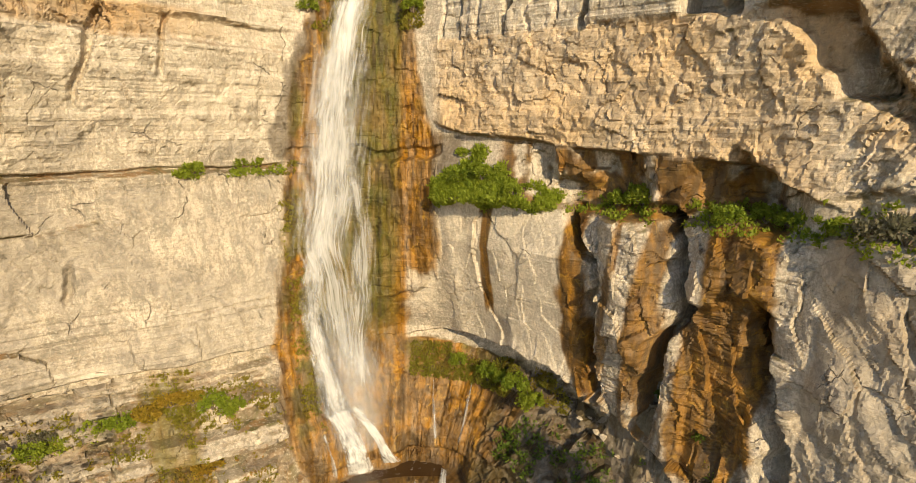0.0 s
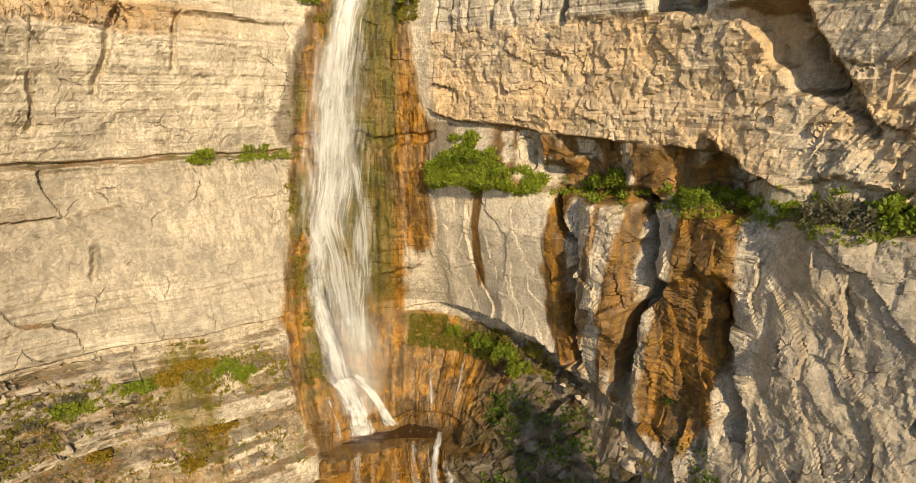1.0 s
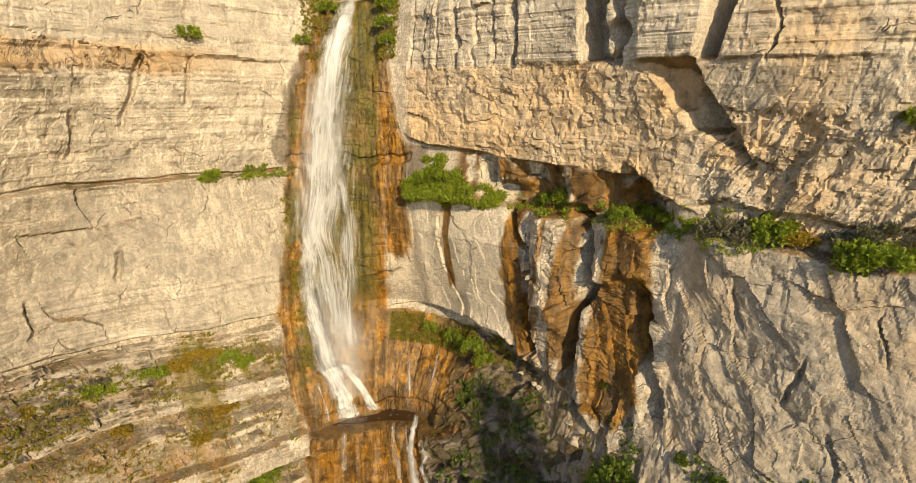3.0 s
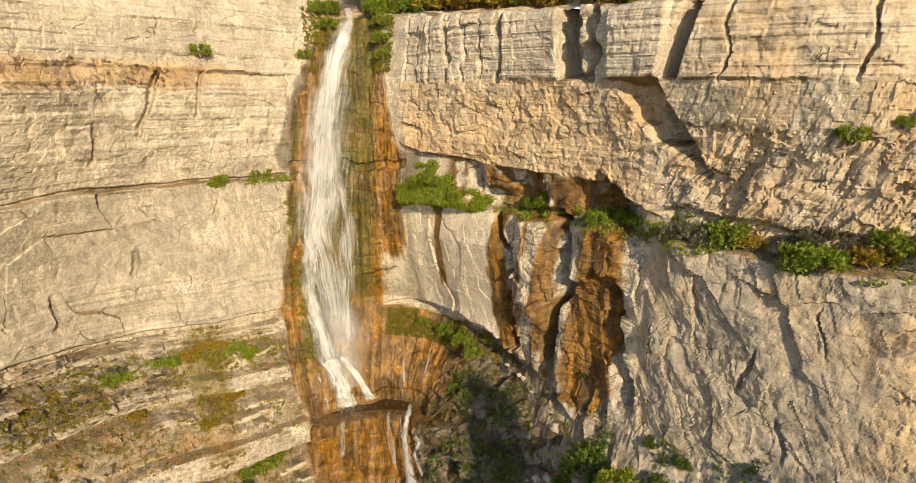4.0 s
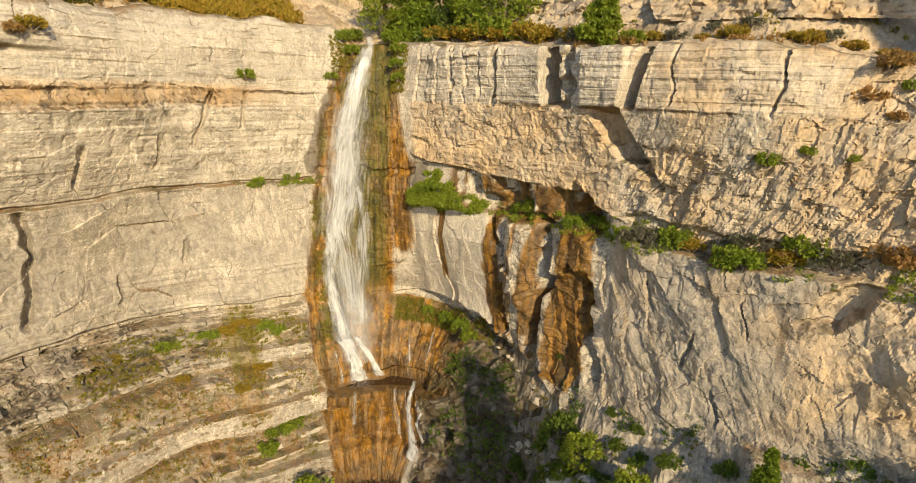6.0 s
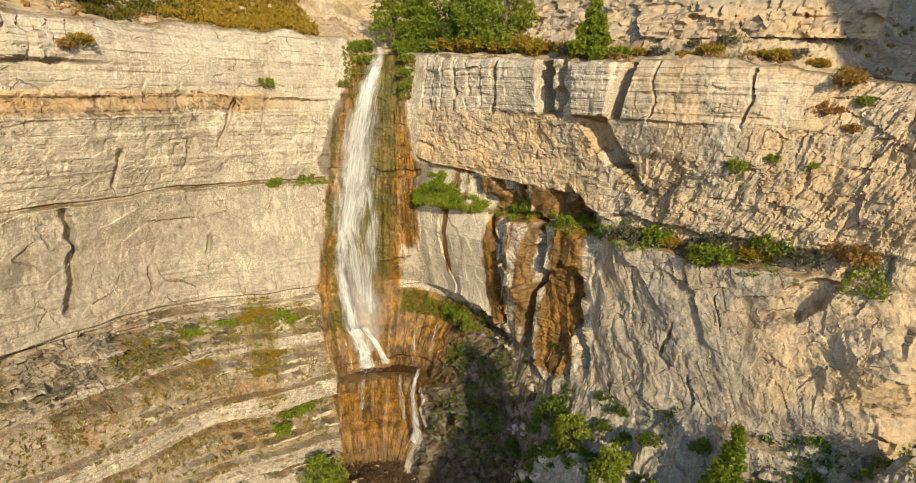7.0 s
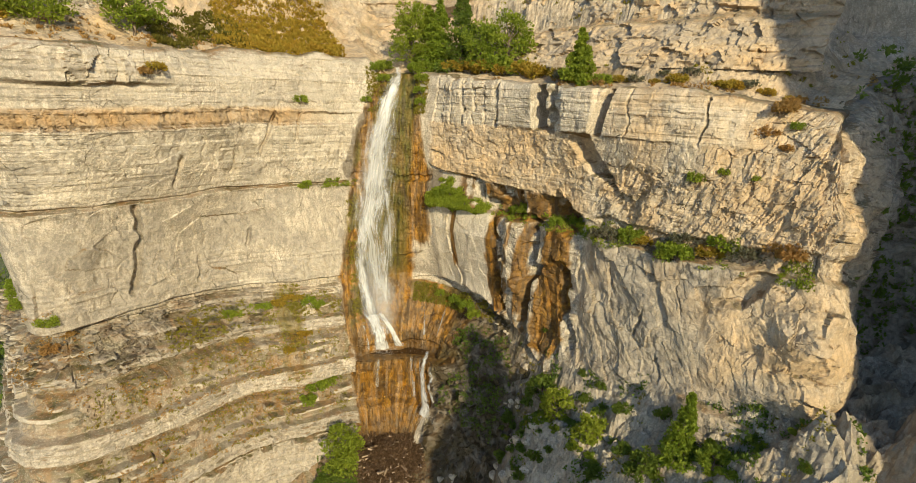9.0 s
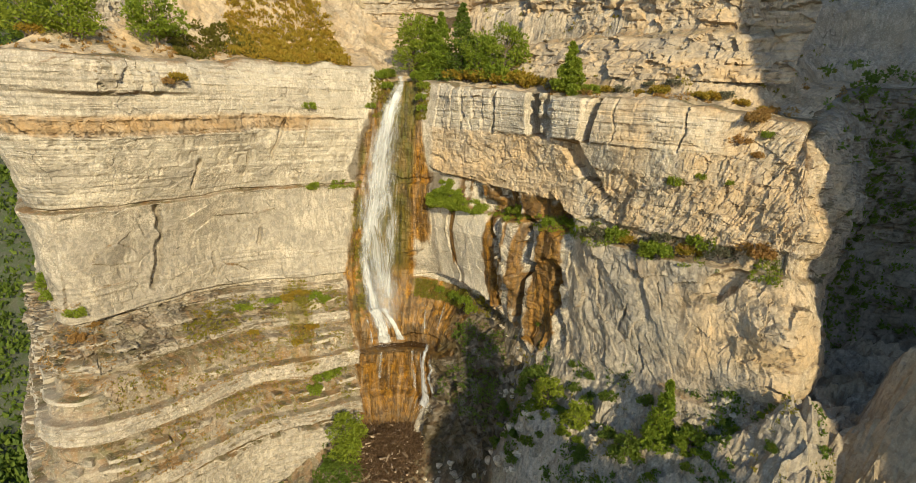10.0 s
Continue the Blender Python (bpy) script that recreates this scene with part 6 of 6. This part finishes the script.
tufts("grass", "sparse olive scrub on the rock slope above", field, grass_mat, 0.18, 10, 0.2, 68)


# ---------------------------------------------------------------- the shaded basin and the nose
base_group = "trees at the cliff's foot"
put(tagged(conifer("spruce", "tall pale green spruce on the rocky nose", 6.4, 1.35, leaf_fresh, 71, 19, 44), group=base_group), at_ground(22.6, 11.4), 1, 0, (0, 5))
put(tagged(broad_tree("broadleaf_tree", "leafy green tree beside the log pile", 6.0, 2.5, leaf_fresh, 72, 44, 90, 0.22), group=base_group), at_ground(-9.6, 26.4), 1, 0)
put(tagged(broad_tree("broadleaf_tree", "small dark green tree on the rocky nose", 2.4, 1.5, leaf_dark, 73, 22, 80, 0.2), group=base_group), at_ground(20.2, 11.6), 1, 0)
put(tagged(broad_tree("broadleaf_tree", "tall leafy tree in the dip behind the nose", 3.0, 1.4, leaf_fresh, 77, 22, 80, 0.2), group=base_group), at_ground(16.4, 15.8), 1, 0)
put(tagged(broad_tree("broadleaf_tree", "bushy green tree near the wall's foot", 2.4, 1.2, leaf_fresh, 78, 20, 80, 0.2), group=base_group), at_ground(24.8, 9.6), 1, 0)
put(tagged(broad_tree("broadleaf_tree", "bright leafy tree above the creek bank", 3.8, 1.6, leaf_fresh, 74, 24, 80, 0.2), group=base_group), at_ground(13.8, 20.2), 1, 0)
put(tagged(broad_tree("broadleaf_tree", "shaded leafy tree below the rock arch", 3.2, 1.6, leaf_dark, 75, 24, 80, 0.2), group=base_group), at_ground(12.6, 22.8), 1, 0)
places = []
q = np.random.default_rng(76)
for x, y, n, spot in ((7, 29.0, 9, 2.2), (10.5, 25.5, 9, 2.4), (14, 21, 8, 2.4), (16.5, 17.5, 7, 2.6), (19.5, 13.5, 6, 2.6), (23.5, 10.8, 4, 2.4), (26.5, 8, 3, 2.2), (11, 20, 7, 2.2), (17, 12, 4, 2.0), (-12, 26, 3, 1.4), (-9.5, 24, 3, 1.2)):
    for _ in range(n):
        px, py = x + q.normal() * spot * 0.6, y + q.normal() * spot * 0.6
        places.append((at_ground(px, py), float(q.uniform(0.35, 0.9)), float(q.uniform(0, 360))))
spread(dark_shrub, "shrubs among the rocks of the basin", places)
low_shrub = shrub("shrub", "yellow-green shrub on the boulder nose", 1.0, 1.1, 18, 60, 0.16, leaf_fresh, 36)
spread(low_shrub, "bright shrubs on the boulder nose", [(at_ground(px, py), float(q.uniform(0.4, 0.85)), float(q.uniform(0, 360))) for px, py in
       [(12.4, 19.2), (13.5, 18.0), (15.2, 15.6), (16.6, 14.8), (18.4, 12.0), (21.2, 11.2), (22.0, 9.4), (24.6, 9.6), (25.6, 8.4), (26.8, 6.6), (11.6, 21.6), (9.4, 24.4), (5.2, 32.0), (18.6, 15.6), (28.0, 9.6), (29.4, 8.2)]])


def on_bank(count, seed, test):
    q2 = np.random.default_rng(seed)
    x, y = q2.uniform(2, 34, count), q2.uniform(2, 34, count)
    s, off = foot_offset(x, y)
    keep = test(s, off, x, y)
    return np.stack([x, y, ground_height(x, y) + 0.15], -1)[keep]


tufts("brush", "dark green undergrowth over the shaded bank", on_bank(9000, 81, lambda s, o, x, y: (o < 14) & (o > 0) & (fbm(x / 2.2, y / 2.2, 182, 3) > 0.1 + 0.12 * smooth(x, 12, 16)) & (x + 0.5 * y > 19)), leaf_dark, 0.2, 14, 0.3, 82, 0.6)
tufts("brush", "yellow-green weeds among the boulders", on_bank(4000, 83, lambda s, o, x, y: (o < 15) & (o > 0) & (fbm(x / 1.6, y / 1.6, 183, 3) > 0.25) & (x + 0.5 * y > 19)), grass_mat, 0.16, 12, 0.25, 84, 0.8)
tufts("brush", "dark scrub in the shaded side gully", on_wall(*(lambda a, b: (a, b, relief(a, b)[0] + 0.1))(np.random.default_rng(85).normal(65, 5, 500), np.random.default_rng(86).uniform(16, 52, 500))), leaf_dark, 0.3, 14, 0.5, 87, 0.6)
far_spots = np.random.default_rng(88).uniform((-200, 40), (-62, 200), (6000, 2))
far_spots = np.stack([far_spots[:, 0], far_spots[:, 1], -23 + 0.75 * np.clip(far_spots[:, 1] - 70 - 0.4 * (far_spots[:, 0] + 60), 0, 400) + 0.5 * np.clip(-far_spots[:, 0] - 130, 0, 400)], -1)
low_x, low_y = np.random.default_rng(97).uniform(-70, -30, 2600), np.random.default_rng(98).uniform(-10, 45, 2600)
tufts("brush", "dark green woods on the slope below the western corner", np.stack([low_x, low_y, ground_height(low_x, low_y) + 0.8], -1), leaf_dark, 0.2, 50, 1.1, 99, 0.6)
tufts("far_woods", "dark woods on the shaded canyon side", far_spots, leaf_dark, 1.0, 18, 2.2, 89, 0.6)


def rock_mesh(name, seed, flatten=0.75):
    """A broken boulder: the hull of a few random points, with its edges worn."""
    q = np.random.default_rng(seed)
    bm = bmesh.new()
    for p in q.normal(size=(16, 3)):
        p = p / np.linalg.norm(p) * q.uniform(0.75, 1.0)
        bm.verts.new((p[0], p[1] * 0.85, p[2] * flatten))
    made = bmesh.ops.convex_hull(bm, input=bm.verts)
    bmesh.ops.delete(bm, geom=[g for g in made["geom_interior"] if isinstance(g, bmesh.types.BMVert)], context="VERTS")
    bmesh.ops.bevel(bm, geom=bm.edges[:], offset=0.06, segments=1, affect="EDGES")
    mesh = bpy.data.meshes.new(name)
    bm.to_mesh(mesh)
    bm.free()
    mesh.materials.append(rock)
    mesh.shade_flat()
    return mesh


rocks = [tagged(new("boulder", rock_mesh("boulder", 200 + k, f)), "broken grey limestone boulder on the shaded slope", "boulder", "boulders in the basin") for k, f in enumerate((0.7, 0.6, 0.8, 0.5))]
spots = []
for x, y, n, spot, big in ((3, 27, 22, 2.6, 0.8), (7, 26, 26, 2.6, 0.8), (11, 23.5, 26, 2.6, 0.8), (13, 18, 24, 2.4, 0.9), (17, 14.5, 18, 2.4, 0.8), (23, 12, 18, 2.6, 0.7), (27.5, 11, 26, 2.0, 0.6), (31, 8, 20, 2.2, 0.6), (-3, 26, 14, 2.2, 0.5), (9, 16, 16, 2.5, 1.4), (2, 22, 14, 2.2, 0.7), (5.5, 31.5, 12, 1.4, 0.6)):
    for _ in range(n):
        spots.append((x + q.normal() * spot * 0.7, y + q.normal() * spot * 0.7, big * float(q.uniform(0.25, 1.0)) ** 1.5))
for k, (x, y, size) in enumerate(spots):
    m = pose(*at_ground(x, y, size * 0.15), float(q.uniform(-20, 20)), float(q.uniform(-20, 20)), float(q.uniform(0, 360)))
    ob = rocks[k] if k < 4 else copy_thing(rocks[k % 4], m)
    ob.matrix_basis = m
    ob.scale = (size, size, size)
# slabs fallen along the arch's foot
slab = tagged(new("slab", rock_mesh("slab", 230, 0.35)), "pale broken limestone slab at the wall's foot", "boulder", "slabs along the wall's foot")
for k in range(18):
    s = 13.5 + 0.55 * k
    z = float(np.interp(s, [13, 17, 21, 24], [20.8, 19.2, 17.6, 17.2])) + float(q.uniform(-0.25, 0.25))
    m = pose(*at_cliff(s, z, 0.25), float(q.uniform(-25, 25)), float(q.uniform(-25, 25)), float(q.uniform(0, 360)))
    ob = slab if k == 0 else copy_thing(slab, m)
    ob.matrix_basis = m
    size = float(q.uniform(0.18, 0.42))
    ob.scale = (size, size, size)


# ---------------------------------------------------------------- drift logs below the fall
heap_x, heap_y = np.random.default_rng(91).normal(-4.4, 1.7, 3600), np.random.default_rng(92).normal(28.2, 1.9, 3600)
tufts("drift_litter", "dark brown sticks and flood litter under the logs", np.stack([heap_x, heap_y, ground_height(heap_x, heap_y) + 0.25 + 0.9 * np.exp(-((heap_x + 4.6) ** 2 + (heap_y - 28) ** 2) / 6)], -1), litter_mat, 0.22, 9, 0.3, 93, 0.2)
bank_x, bank_y = np.random.default_rng(94).uniform(-22, -7, 2600), np.random.default_rng(95).uniform(18, 30, 2600)
tufts("brush", "low green growth on the western creek bank", np.stack([bank_x, bank_y, ground_height(bank_x, bank_y) + 0.15], -1)[fbm(bank_x / 3, bank_y / 3, 184, 3) > -0.05], leaf_dark, 0.2, 14, 0.35, 96, 0.6)
def log_mesh(name, long, thick, seed):
    q = np.random.default_rng(seed)
    path = []
    for k in range(6):
        f = k / 5
        path.append(((long * (f - 0.5), 0.06 * long * math.sin(3 * f + seed) * 0.5, 0.03 * q.normal()), thick * (1 - 0.45 * f) * q.uniform(0.9, 1.1)))
    return tube_mesh(name, [path], drift, 8)


logs = [tagged(new("driftwood_log", log_mesh("driftwood_log", l, t, k)), "bare broken drift log in the pile below the fall", "log", "drift logs below the fall") for k, (l, t) in enumerate(((2.6, 0.11), (1.7, 0.09), (1.1, 0.08), (3.6, 0.13)))]
for k in range(240):
    kind = (k % 4) if k % 4 < 3 or k % 16 == 3 else 2
    x, y = -4.4 + 1.5 * q.normal(), 28.0 + 1.7 * q.normal()
    heap = 1.1 * math.exp(-((x + 4.6) ** 2 + (y - 28) ** 2) / 6) * float(q.uniform(0.1, 1))
    p = at_ground(x, y, -heap)
    m = pose(*p, float(q.uniform(-15, 15)), float(q.uniform(-28, 28)), float(q.uniform(0, 360)))
    ob = logs[k] if k < 4 else copy_thing(logs[kind], m)
    ob.matrix_basis = m
